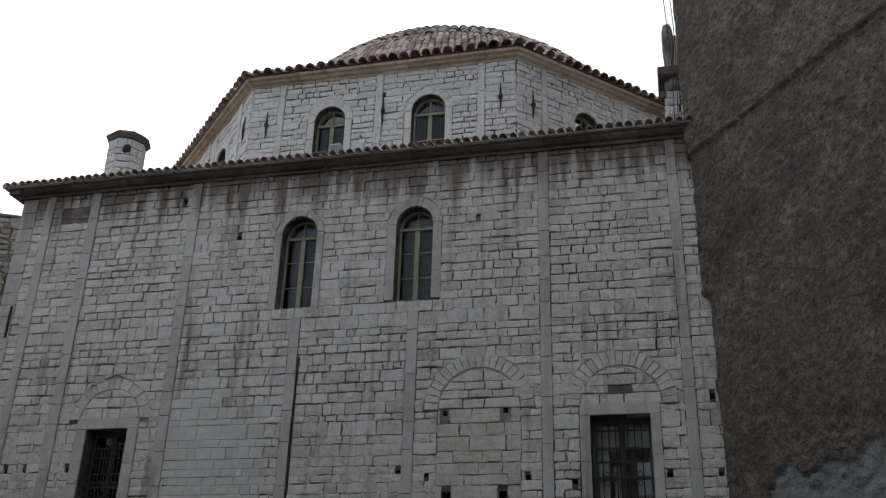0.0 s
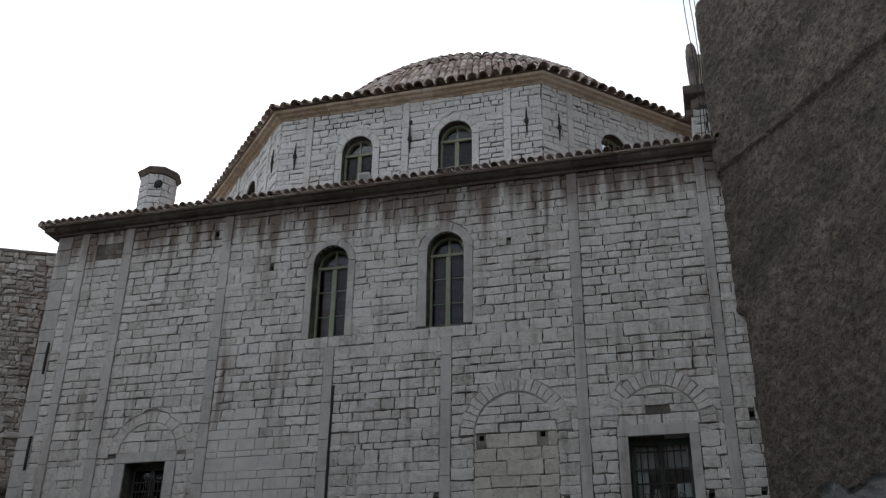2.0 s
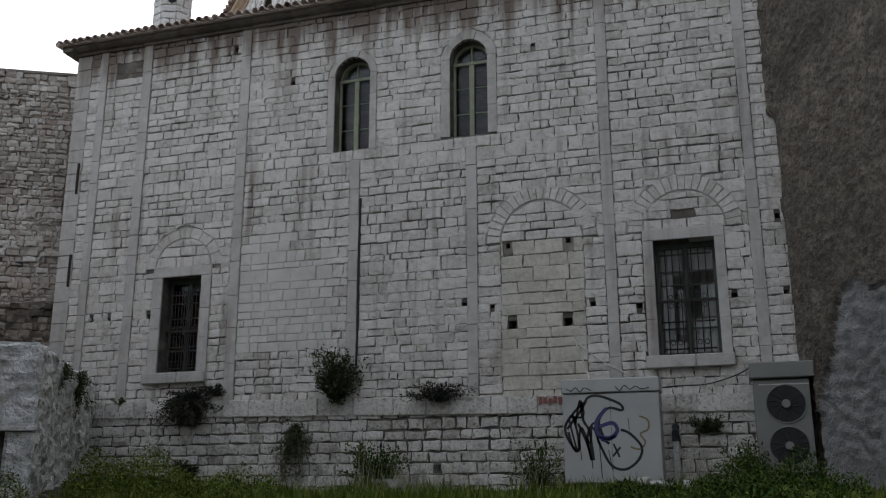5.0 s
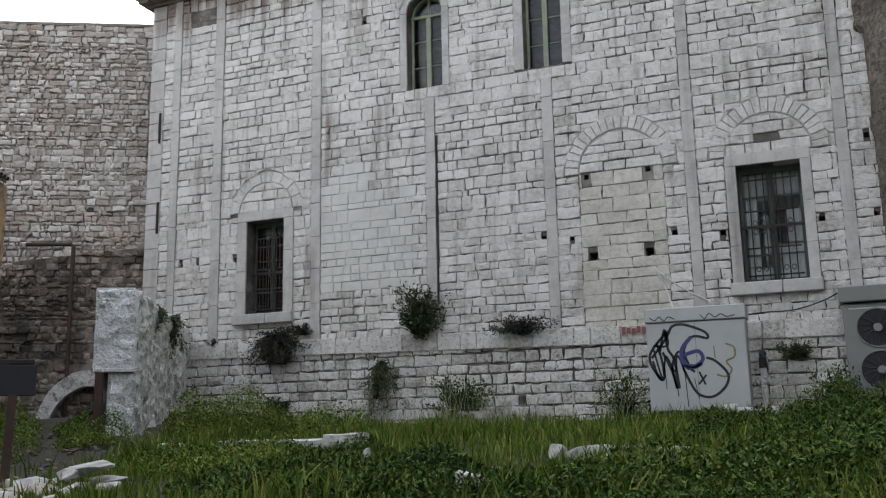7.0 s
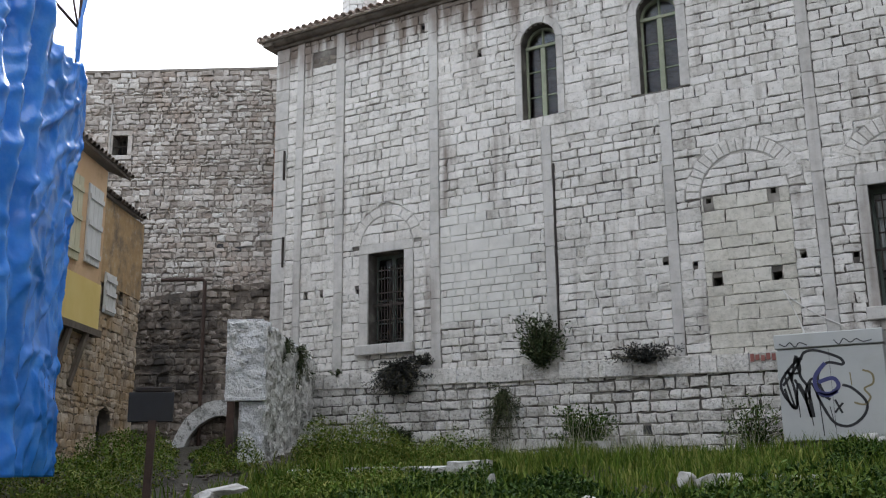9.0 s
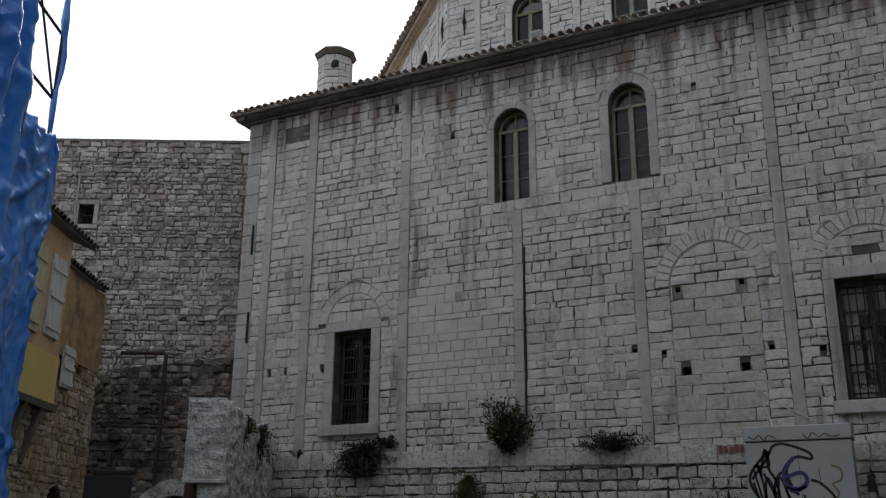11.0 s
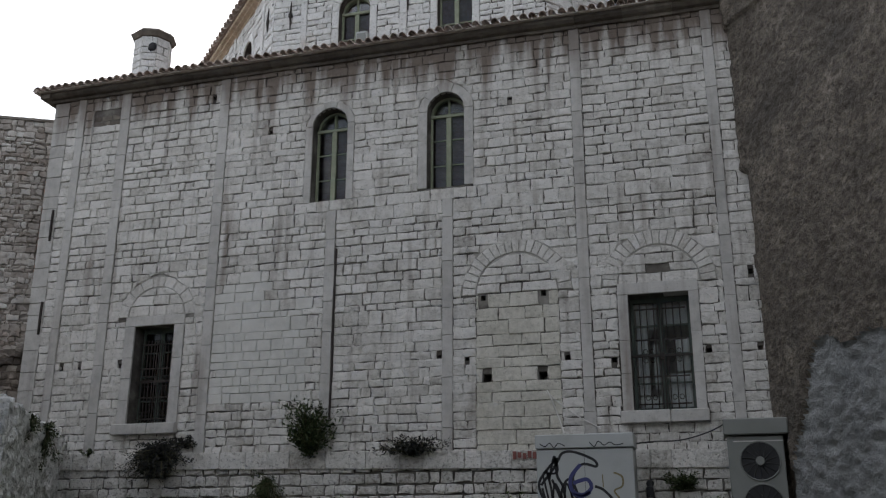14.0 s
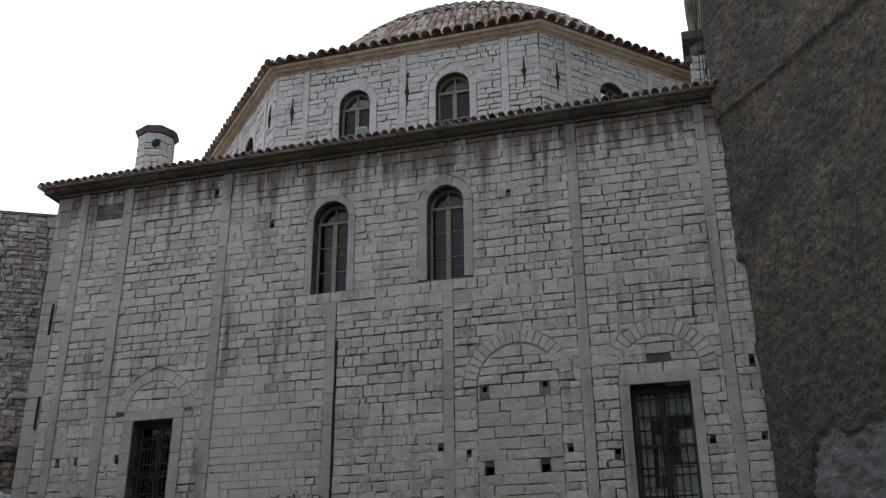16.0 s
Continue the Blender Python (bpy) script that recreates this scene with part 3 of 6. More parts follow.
part("stone", one, M_dark_rubble, wall_front, "dark sunken patching stone over a window")
c, r0, r1, zb, sq = ARCHES[2]
masonry("infill", FR, lay(courses(zb, zb + r0 * sq - 0.03, 0.18, 0.25), disc(c, r0, zb, r0 * sq)[2], [], 0.25, 0.5), M_stone, wall_front, gap=0.005, jit=0.012)
for c, r0, r1, zb, sq in ARCHES:
    st = ([], [])
    back = [(c - k * math.cos(math.pi * i / 24), zb + k * sq * math.sin(math.pi * i / 24)) for k in (r0 - 0.06, r1 + 0.13) for i in range(25)]
    part("arch_bed", ([FR(u, 0.010, z) for u, z in back], [(i, i + 1, i + 26, i + 25) for i in range(24)]), M_arch_bed, wall_front)
    voussoirs(st, FR, c, zb, r0, r1, 21 if r1 > 1 else 9, 0.034, 0.007 if r1 > 1 else 0.004, sq)
    part("arch_ring", st, M_stone, wall_front, "flush ring of narrow arch stones")
# quoins of the corner
st, z, k = ([], []), 3.4, 0
while z < TOP - 0.1:
    h = R.uniform(0.3, 0.55)
    stone(st, FR, (X0 - 0.01, X0 - 0.01, X0 + 0.43, X0 + 0.43, z, min(TOP, z + h)), 0.005, 0.004, 0.04)
    z, k = z + h, k + 1
part("quoin", st, M_smooth, wall_front, "large dressed corner stones")
# tall dressed strips
for a, b, z0, z1 in STRIPS:
    st, z = ([], []), z0
    while z < z1 - 0.05:
        h = min(R.uniform(0.4, 1.1), z1 - z)
        if z1 - z - h < 0.25:
            h = z1 - z
        k = R.uniform(0, 0.012)
        stone(st, FR, (a - k, a - k, b + k, b + k, z, z + h), 0.004, 0.004, 0.055, 0.05, 0.008, 0.003)
        z += h
    part("strip", st, M_smooth, wall_front, "tall narrow dressed strip")
# base below the ledge, and the ledge
FB = Face((0, -0.05, 0), (1, 0, 0), (0, -1, 0))
base_zs = courses(1.25, 3.32, 0.17, 0.27)
masonry("base_ashlar", FB, lay(base_zs, lambda z: (X0, 1.9), [rect(-5.82, -5.66, 1.98, 2.14)], 0.2, 0.52), M_stone_low, wall_front, gap=0.014, jit=0.02, proud=0.016, slope=0.01, ins=0.016)
part("base_backing", boxed(X0, 1.95, -0.05, -0.004, 0.9, 3.32), M_mortar, wall_front)
u = X0
while u < 1.9:
    w = R.uniform(0.3, 0.95)
    one = ([], [])
    lift = 0.016 * (-4 - u)
    stone(one, Face((0, -0.1, 0), (1, 0, 0), (0, -1, 0)), (u, u, min(1.9, u + w), min(1.9, u + w), 3.09 + lift, 3.45 + 1.1 * lift), 0.005, 0.005, 0.03 + R.uniform(-0.01, 0.01), 0.09, 0.014, 0.005)
    part("ledge_stone", one, M_stone_low, wall_front)
    u += w
# cornice
for u0 in range(17):
    a, b = X0 - 0.1 + u0 * 1.045, X0 - 0.1 + (u0 + 1) * 1.045 - 0.006
    bm = bmesh.new()
    prof = [(0.0, 12.56), (-0.09, 12.56), (-0.11, 12.62), (-0.20, 12.64), (-0.27, 12.69), (-0.29, 12.755), (-0.02, 12.77), (0.0, 12.74)]
    j = R.uniform(-0.012, 0.012)
    rows = [[bm.verts.new((x, y + j, z + j)) for y, z in prof] for x in (a, b)]
    for i in range(len(prof)):
        k = (i + 1) % len(prof)
        bm.faces.new((rows[0][i], rows[0][k], rows[1][k], rows[1][i]))
    bm.faces.new(rows[0][::-1]), bm.faces.new(rows[1])
    part("cornice_block", bm, M_cornice, wall_front)
part("cornice_return", boxed(X0 - 0.3, X0 - 0.004, -0.3, BACK, 12.62, 12.75), M_cornice, wall_front)
# old stones deep in the shallow niche under the eaves
for q in lay(courses(NICHE[2], NICHE[3] - 0.1, 0.14, 0.2), lambda z: NICHE[:2], [], 0.2, 0.4):
    one = ([], [])
    stone(one, FR, q, 0.008, 0.015, 0.004, 0.03, 0.012, 0.006)
    part("stone", one, M_cornice, wall_front)
# flat dark patch on the base, painted for the shade of a hole
part("putlog_hole", boxed(-5.82, -5.66, -0.058, -0.05, 1.98, 2.14), M_dark, wall_front, "dark square patch painted as shade in a small hole")


def barrel(store, p, along, side, up, length, r, thick=0.012, seg=5, taper=0.85):
    """A half-round clay tile from p, running along."""
    vs, fs = store
    o = len(vs)
    for t, k in ((0.0, 1.0), (1.0, taper)):
        for i in range(seg + 1):
            a = math.pi * i / seg
            for rr in (r * k, r * k - thick):
                vs.append(tuple(p + along * (length * t) + side * (math.cos(a) * rr) + up * (math.sin(a) * rr)))
    n = 2 * (seg + 1)
    for i in range(seg):
        q = o + 2 * i
        fs += [(q, q + 2, q + n + 2, q + n), (q + 1, q + n + 1, q + n + 3, q + 3), (q, q + 1, q + 3, q + 2)]
    fs += [(o, o + n, o + n + 1, o + 1), (o + n - 2, o + n - 1, o + 2 * n - 1, o + 2 * n - 2)]


# roof skirt round the drum
roof = part("roof", boxed(X0 - 0.3, X1, -0.34, BACK, 12.765, 12.80), M_tile)
tagged(roof, "low clay barrel-tile roof along the eaves", "roof", kind="structure")
bm = bmesh.new()
pts = [(-0.40, 12.775), (1.7, 13.36), (1.7, 13.2), (-0.40, 12.755)]
rows = [[bm.verts.new((x, y, z)) for y, z in pts] for x in (X0 - 0.35, X1)]
for i in range(4):
    bm.faces.new((rows[0][i], rows[0][(i + 1) % 4], rows[1][(i + 1) % 4], rows[1][i]))
bm.faces.new(rows[0][::-1]), bm.faces.new(rows[1])
part("roof_slope", bm, M_tile, roof)
sl = Vector((0, 2.1, 0.585)).normalized()
upv = Vector((0, -sl.z, sl.y))
rest = ([], [])
n_t = int((X1 - X0 + 0.35) / 0.215)
for i in range(n_t):
    x = X0 - 0.3 + i * 0.215
    for row in range(5):
        p = Vector((x + R.uniform(-0.01, 0.01), -0.47, 12.79)) + sl * (row * 0.4 + R.uniform(-0.02, 0.03)) + upv * (0.006 * row + R.uniform(-0.005, 0.008))
        if row == 0:
            one = ([], [])
            barrel(one, p, sl, Vector((1, 0, 0)), upv, 0.5, 0.088)
            part("roof_tile", one, M_tile, roof)
            barrel(rest, p + Vector((0.108, 0.03, 0.0)) , sl, Vector((1, 0, 0)), -upv * 0.45, 0.5, 0.09)
        else:
            barrel(rest, p, sl, Vector((1, 0, 0)), upv, 0.46, 0.085)
tagged(part("roof_tile_field", rest, M_tile, roof), kind="stuff")
part("roof_verge", tube([(X0 - 0.36, -0.45, 12.79), (X0 - 0.36, 8, 12.9), (X0 - 0.36, BACK, 12.9)], 0.07, 8), M_tile, roof)
part("roof_deck", boxed(X0, X1, 1.7, BACK, 12.7, 13.3), M_tile, roof)

# ---- drum and dome ----
CX, CY, APO, HALF = -6.58, 10.3, 8.8, 3.645
ZB, ZT = 12.7, 16.27
drum = thing("drum", "octagonal pale limestone drum with arched windows", "drum", (CX, CY, 13.3), kind="structure")


def put(ob):
    """Parent kept in place."""
    ob.parent = drum
    ob.matrix_parent_inverse = drum.matrix_basis.inverted()
    return ob


def arched_window(name, face, o, recess, material, label, bars=2, lunette=True, bottom=True):
    a, b, z0, sp, rise = o
    c, r = (a + b) / 2, (b - a) / 2
    w = thing(name, label, "window", kind="structure")
    d0, d1 = -recess, -recess - 0.07
    pts = [(a, z0)] + arch_points(c, r, sp, rise) + [(b, z0)]
    part("window_frame", ribbon(face, pts, 0.055, d0, d1), material, w)
    M = face.matrix()
    part("bottom_rail", boxed(a, b, d1, d0, z0, z0 + 0.06, m=M), material, w)
    part("transom", boxed(a, b, d1 + 0.0, d0 + 0.03, sp - 0.06, sp + 0.015, m=M, bevel=0.008), material, w)
    part("mullion", boxed(c - 0.06, c + 0.06, d1, d0 + 0.025, z0, sp - 0.062, m=M, bevel=0.01), material, w)
    part("lunette_bar", boxed(c - 0.018, c + 0.018, d1, d0 - 0.005, sp + 0.017, sp + rise - 0.02, m=M), material, w)
    for i in range(bars):
        z = z0 + (sp - z0) * (i + 1) / (bars + 1)
        for p, q in ((a + 0.05, c - 0.062), (c + 0.062, b - 0.05)):
            part("glazing_bar", boxed(p, q, d1 + 0.01, d0 - 0.01, z - 0.014, z + 0.014, m=M), material, w)
    for s, e in ((a + 0.02, c), (c, b - 0.02)):
        tilt = R.uniform(-0.012, 0.012)
        vs = [face(s, d1 + 0.03, z0), face(e, d1 + 0.03 + tilt, z0), face(e, d1 + 0.03 + tilt, sp), face(s, d1 + 0.03, sp)]
        part("pane", (vs, [(0, 1, 2, 3)]), M_glass, w)
    inner = [(u, z) for u, z in arch_points(c, r - 0.02, sp, rise - 0.02)]
    part("pane", ([face(u, d1 + 0.034, z) for u, z in inner], [tuple(range(len(inner)))]), M_glass, w)
    return w


for k in range(8):
    ang = -math.pi / 2 + k * math.pi / 4
    out = Vector((math.cos(ang), math.sin(ang), 0))
    along = Vector((-out.y, out.x, 0))
    f = Face(Vector((CX, CY, 0)) + out * APO, along, out)
    front = k in (0, 1, 7)
    ops = [(-1.78, -0.92, 13.45, 14.98, 0.45), (0.90, 1.80, 13.45, 15.02, 0.46)]
    wl_ = pierced("drum_wall", f, -HALF, HALF, ZB, ZT, ops if front else [], 0.5, M_mortar if front else M_drum)
    put(wl_)
    if not front:
        continue
    # cornice in blocks
    st = [(-2.86, -2.68), (-0.11, 0.09), (2.64, 2.84)]
    hl = [rect(a, b, ZB, ZT) for a, b in st]
    for a, b, z0, sp, rise in ops:
        hl += [rect(a - 0.2, b + 0.2, z0, sp), disc((a + b) / 2, (b - a) / 2 + 0.2, sp, rise + 0.2)]
        ring = ([], [])
        voussoirs(ring, f, (a + b) / 2, sp, (b - a) / 2, (b - a) / 2 + 0.19, 7, 0.042, 0.003, rise / ((b - a) / 2))
        for p, q in ((a - 0.19, a), (b, b + 0.19)):
            for i in range(3):
                z = z0 + (sp - z0) * i / 3
                stone(ring, f, (p, p, q, q, z, z + (sp - z0) / 3), 0.003, 0.003, 0.042)
        put(part("window_surround", ring, M_drum, None, "smooth pale stone arch"))
        c_, r_ = (a + b) / 2, (b - a) / 2
        bed = [(c_ - (r_ + k) * math.cos(math.pi * i / 16), sp + (rise + k) * math.sin(math.pi * i / 16)) for k in (0.1, 0.36) for i in range(17)]
        put(part("arch_bed", ([f(u, 0.010, z) for u, z in bed], [(i, i + 1, i + 18, i + 17) for i in range(16)]), M_drum, None))
        arched_window("window", f, (a, b, z0, sp, rise), 0.2, M_frame, "arched timber window with faded green frame", bars=1)
    q = lay(courses(13.25, ZT, 0.12, 0.23), lambda z: (-HALF, HALF), hl, 0.18, 0.52)
    masonry("ashlar", f, q, M_drum, wl_, gap=0.008, jit=0.017, proud=0.014, ins=0.013, slope=0.009, single=(-HALF, HALF, 13.2, ZT) if k == 0 else None)
    for a, b in st:
        s2, z = ([], []), 13.25
        while z < ZT - 0.05:
            h = min(R.uniform(0.5, 1.0), ZT - z)
            stone(s2, f, (a, a, b, b, z, z + h), 0.004, 0.003, 0.055)
            z += h
        put(part("strip", s2, M_drum, None, "narrow dressed strip"))
    for u, z in ((-3.15, 15.05), (0.12, 15.1), (3.25, 15.15)):
        if k in (0, 1) or u > 0:
            ir = tube([f(u, 0.05, z - 0.42), f(u, 0.07, z), f(u, 0.05, z + 0.42)], [0.012, 0.035, 0.012], 6)
            put(part("anchor_iron", ir, M_iron, None, "dark wrought-iron tie anchor"))
            put(part("anchor_boss", boxed(u - 0.05, u + 0.05, 0.03, 0.09, z - 0.05, z + 0.05, m=f.matrix()), M_iron, None))
    for u, z in ((0.12, 15.62), (3.5, 15.5)):
        # no recess here: the hole's shade is a dark block on the drum
        put(part("putlog_hole", boxed(u - 0.05, u + 0.05, 0.0, 0.036, z - 0.07, z + 0.07, m=f.matrix()), M_dark, None, "dark patch painted as the shade in a hole"))
# cornice rings of the drum, mitred at the corners
def octagon_ring(profile, material, name, label, n=8):
    """profile: (offset from the wall plane, z) points, swept round the eight sides in blocks."""
    for k in range(8):
        a0, a1 = -math.pi / 2 + (k - 0.5) * math.pi / 4, -math.pi / 2 + (k + 0.5) * math.pi / 4
        m = 5
        for i in range(m):
            vs, fs = [], []
            for t in ((i + 0.002) / m, (i + 0.998) / m):
                for off, z in profile:
                    r = (APO + off) / math.cos(math.pi / 8)
                    p = Vector((math.cos(a0), math.sin(a0), 0)).lerp(Vector((math.cos(a1), math.sin(a1), 0)), t) * r
                    vs.append((CX + p.x, CY + p.y, z))
            L = len(profile)
            fs = [(j, (j + 1) % L, L + (j + 1) % L, L + j) for j in range(L)] + [tuple(range(L))[::-1], tuple(range(L, 2 * L))]
            put(part(name, (vs, fs), material, None))
octagon_ring([(-0.4, 16.25), (0.05, 16.25), (0.07, 16.31), (0.17, 16.33), (0.19, 16.38), (0.28, 16.40), (0.3, 16.47), (-0.4, 16.49)], M_drum_cornice, "cornice_block", "ochre moulded cornice")



def dome_at(th, u):
    """Point of the dome: th round it, u from the eaves (0) to the crown (1). Eight-sided at the eaves, round above."""
    loc = (th + math.pi / 2 + math.pi / 8) % (math.pi / 4) - math.pi / 8
    ro = (APO + 0.35) / math.cos(loc)
    rc, lift = 7.2, 5.0
    if u < 0.2:
        k = u / 0.2
        rr, z = ro * (1 - k) + rc * k, 16.52 + 0.85 * k
    else:
        ball = (rc * rc + lift * lift) / (2 * lift)
        a = math.asin(rc / ball)
        t = a * (1 - (u - 0.2) / 0.8)
        rr, z = ball * math.sin(t), 16.52 + 0.85 + lift - ball + ball * math.cos(t)
    return Vector((CX + rr * math.cos(th), CY + rr * math.sin(th), z))


dome = thing("dome", "low dome covered in weathered clay barrel tiles", "dome", (CX, CY, 16.5), kind="structure")
vs, fs, NU, NT = [], [], 24, 96
for i in range(NU + 1):
    for j in range(NT):
        vs.append(tuple(dome_at(j * math.tau / NT + 1e-4, i / NU) - Vector((0, 0, 0.03))))
for i in range(NU):
    for j in range(NT):
        fs.append((i * NT + j, i * NT + (j + 1) % NT, (i + 1) * NT + (j + 1) % NT, (i + 1) * NT + j))
d_in = Matrix.Translation((-CX, -CY, -16.5))
ob = part("shell", (vs, fs), M_tile, dome)
ob.matrix_parent_inverse = d_in
rest, NC = ([], []), 200
for j in range(NC):
    th = (j + 0.5) * math.tau / NC
    u, row = 0.0, 0
    while u < 0.93:
        du = 0.031
        if u > 0.42 and j % 2 or u > 0.72 and j % 4:
            break
        p, q = dome_at(th, u), dome_at(th, min(1, u + du))
        al = q - p
        L = al.length
        al.normalize()
        side = Vector((-math.sin(th), math.cos(th), 0))
        upn = al.cross(side) * (1 if al.cross(side).z > 0 else -1)
        r = (0.135 if u < 0.22 else 0.11 if u < 0.42 else 0.15) * R.uniform(0.92, 1.08)
        p = p + upn * R.uniform(0.0, 0.02) + side * R.uniform(-0.015, 0.015)
        if row == 0 and math.sin(th) < -0.3:
            one = ([], [])
            barrel(one, p - al * 0.06, al, side, upn, L * 1.2, r)
            t_ = part("roof_tile", one, M_tile, dome)
            t_.matrix_parent_inverse = d_in
        else:
            barrel(rest, p, al, side, upn, L * 1.15, r, seg=4)
        u, row = u + du, row + 1
ob = tagged(part("roof_tile_field", rest, M_tile, dome), kind="stuff")
ob.matrix_parent_inverse = d_in

# ---- upper windows of the hall ----
for nm, o, wd in (("window_1", W1, 0.17), ("window_2", W2, 0.21)):
    w = arched_window(nm, FR, o, 0.26, M_frame, "tall arched timber window with faded green frame")
    a, b, z0, sp, rise = o
    c, r = (a + b) / 2, (b - a) / 2
    st = ([], [])
    voussoirs(st, FR, c, sp, r, r + wd, 5, 0.046, 0.002, rise / r)
    for p, q in ((a - wd, a), (b, b + wd)):
        z = z0
        while z < sp - 0.02:
            h = min(R.uniform(0.5, 0.8), sp - z)
            if sp - z - h < 0.3:
                h = sp - z
            stone(st, FR, (p, p, q, q, z, z + h), 0.002, 0.002, 0.046, 0.05, 0.006, 0.002)
            z += h
    part("surround", st, M_smooth, w, "smooth dressed stone arch")
    bed = [(c - (r + k) * math.cos(math.pi * i / 16), sp + (rise + k) * math.sin(math.pi * i / 16)) for k in (0.1, 0.38) for i in range(17)]
    part("arch_bed", ([FR(u, 0.010, z) for u, z in bed], [(i, i + 1, i + 18, i + 17) for i in range(16)]), M_stone, w)


def lower_window(name, o, fw, grille_d, bars, drop, label):
    a, b, z0, z1, _ = o
    w = thing(name, label, "window", kind="structure")
    jl, jr = fw
    for p, q in ((a - jl, a), (b, b + jr)):
        z, h = z0, 0
        while z < z1 - 0.02:
            h = min(R.uniform(0.45, 0.9), z1 - z)
            if z1 - z - h < 0.3:
                h = z1 - z
            one = ([], [])
            stone(one, FR, (p, p, q, q, z, z + h), 0.003, 0.003, 0.05, 0.3, 0.008, 0.002)
            part("jamb_stone", one, M_smooth, w)
            z += h
    one = ([], [])
    stone(one, FR, (a - jl, a - jl, b + jr, b + jr, z1, z1 + 0.23), 0.003, 0.006, 0.052, 0.3, 0.008, 0.003)
    part("lintel", one, M_smooth, w, "single grey stone lintel")
    half = (a + b) / 2 + 0.1
    for p, q in ((a - jl - 0.05, half), (half, b + jr + 0.03)):
        part("sill", boxed(p + 0.004, q - 0.004, -0.16, 0.3, z0 - 0.24, z0, bevel=0.015), M_smooth, w)
    y = 0.36
    part("window_frame", boxed(a, a + 0.06, y, y + 0.07, z0, z1), M_dark_frame, w)
    part("window_frame", boxed(b - 0.06, b, y, y + 0.07, z0, z1), M_dark_frame, w)
    part("window_frame", boxed(a + 0.06, b - 0.06, y, y + 0.07, z1 - 0.1, z1), M_dark_frame, w)
    c = (a + b) / 2
    part("meeting_stile", boxed(c - 0.055, c + 0.055, y - 0.02, y + 0.05, z0, z1 - 0.102), M_dark_frame, w)
    part("bottom_rail", boxed(a + 0.062, b - 0.062, y, y + 0.05, z0, z0 + 0.1), M_dark_frame, w)
    for i in range(1, 4):
        z = z0 + (z1 - z0) * i / 4
        for p, q in ((a + 0.06, c - 0.057), (c + 0.057, b - 0.06)):
            part("glazing_bar", boxed(p, q, y + 0.005, y + 0.04, z - 0.018, z + 0.018), M_dark_frame, w)
    for p, q in ((a + 0.05, c), (c, b - 0.05)):
        t = R.uniform(-0.008, 0.008)
        part("pane", ([(p, y + 0.03, z0), (q, y + 0.03 + t, z0), (q, y + 0.03 + t, z1), (p, y + 0.03, z1)], [(0, 1, 2, 3)]), M_glass, w).visible_shadow = False
    g = thing("window_grille", "black wrought-iron bar grille with small scrolls in a window opening", "grille")
    top = z1 - drop
    leaves = ((a + 0.11 * (b - a), c - 0.05), (c + 0.05, b - 0.11 * (b - a)))
    for p, q in leaves:
        for i in range(bars):
            u = p + (q - p) * (i + 0.5) / bars
            part("bar", tube([(u, grille_d, z0 + 0.04), (u, grille_d, top)], 0.013, 6), M_iron, g)
        for k in (0.07, 0.32, 0.66, 0.95):
            z = z0 + (top - z0) * k
            part("cross_bar", boxed(p - 0.04, q + 0.04, grille_d - 0.012, grille_d + 0.012, z - 0.014, z + 0.014), M_iron, g)
        for k in (0.13, 0.47, 0.55):
            for i in range(bars - 1):
                u, z = p + (q - p) * (i + 1) / bars, z0 + (top - z0) * k
                pts = [(u + 0.042 * math.cos(t * math.tau / 10), grille_d - 0.012, z + 0.05 * math.sin(t * math.tau / 10)) for t in range(11)]
                part("scroll", tube(pts, 0.008, 5), M_iron, g)
    z = z0 + (top - z0) * 0.51
    part("cross_bar", boxed(a - 0.01, b + 0.01, grille_d - 0.016, grille_d + 0.016, z - 0.02, z + 0.02), M_iron, g)
    part("lock_plate", boxed(c - 0.045, c + 0.045, grille_d - 0.02, grille_d + 0.02, z - 0.09, z + 0.07, bevel=0.008), M_iron, g)
    for u in (c - 0.03, c + 0.03):
        part("bar", tube([(u, grille_d, z0 + 0.02), (u, grille_d, top)], 0.015, 6), M_iron, g)
    return w


lower_window("window_3", LW, (0.26, 0.26), 0.2, 4, 0.3, "barred timber window in a dressed grey stone frame")
lower_window("window_4", RW, (0.21, 0.20), 0.2, 3, 0.16, "barred double window in a dressed grey stone frame")
cur = thing("curtain", "pale curtain panels hanging behind barred window panes", "curtain")
for p, q, z0, z1 in ((-1.14, -0.74, 4.2, 4.46), (-1.14, -0.92, 4.5, 6.2), (-0.84, -0.74, 4.6, 5.5), (-1.10, -0.74, 5.8, 6.30), (-0.58, -0.14, 4.22, 4.9), (-0.40, -0.14, 4.95, 5.6), (-0.58, -0.14, 5.9, 6.28)):
    vs = []
    for i in range(9):
        for z in (z0, z1):
            vs.append((p + (q - p) * i / 8, 0.455 + 0.012 * math.sin(i * 2.1), z))
    part("curtain_panel", (vs, [(2 * i, 2 * i + 2, 2 * i + 3, 2 * i + 1) for i in range(8)]), M_curtain, cur)

# ---- tall rough-cast building beside the hall ----
FW = Face((0.99, 0.0, 0), (0.6, -0.8, 0), (-0.8, -0.6, 0))


def edge_u(z):
    """The worn end of the render against the hall."""
    return 0.28 * smooth((8.85 - z) / 0.15) + 0.5 * smooth((7.6 - z) / 3.0) + 0.05 * noise.noise((0, 0, z * 1.7)) + 0.03 * noise.noise((3, 0, z * 5))


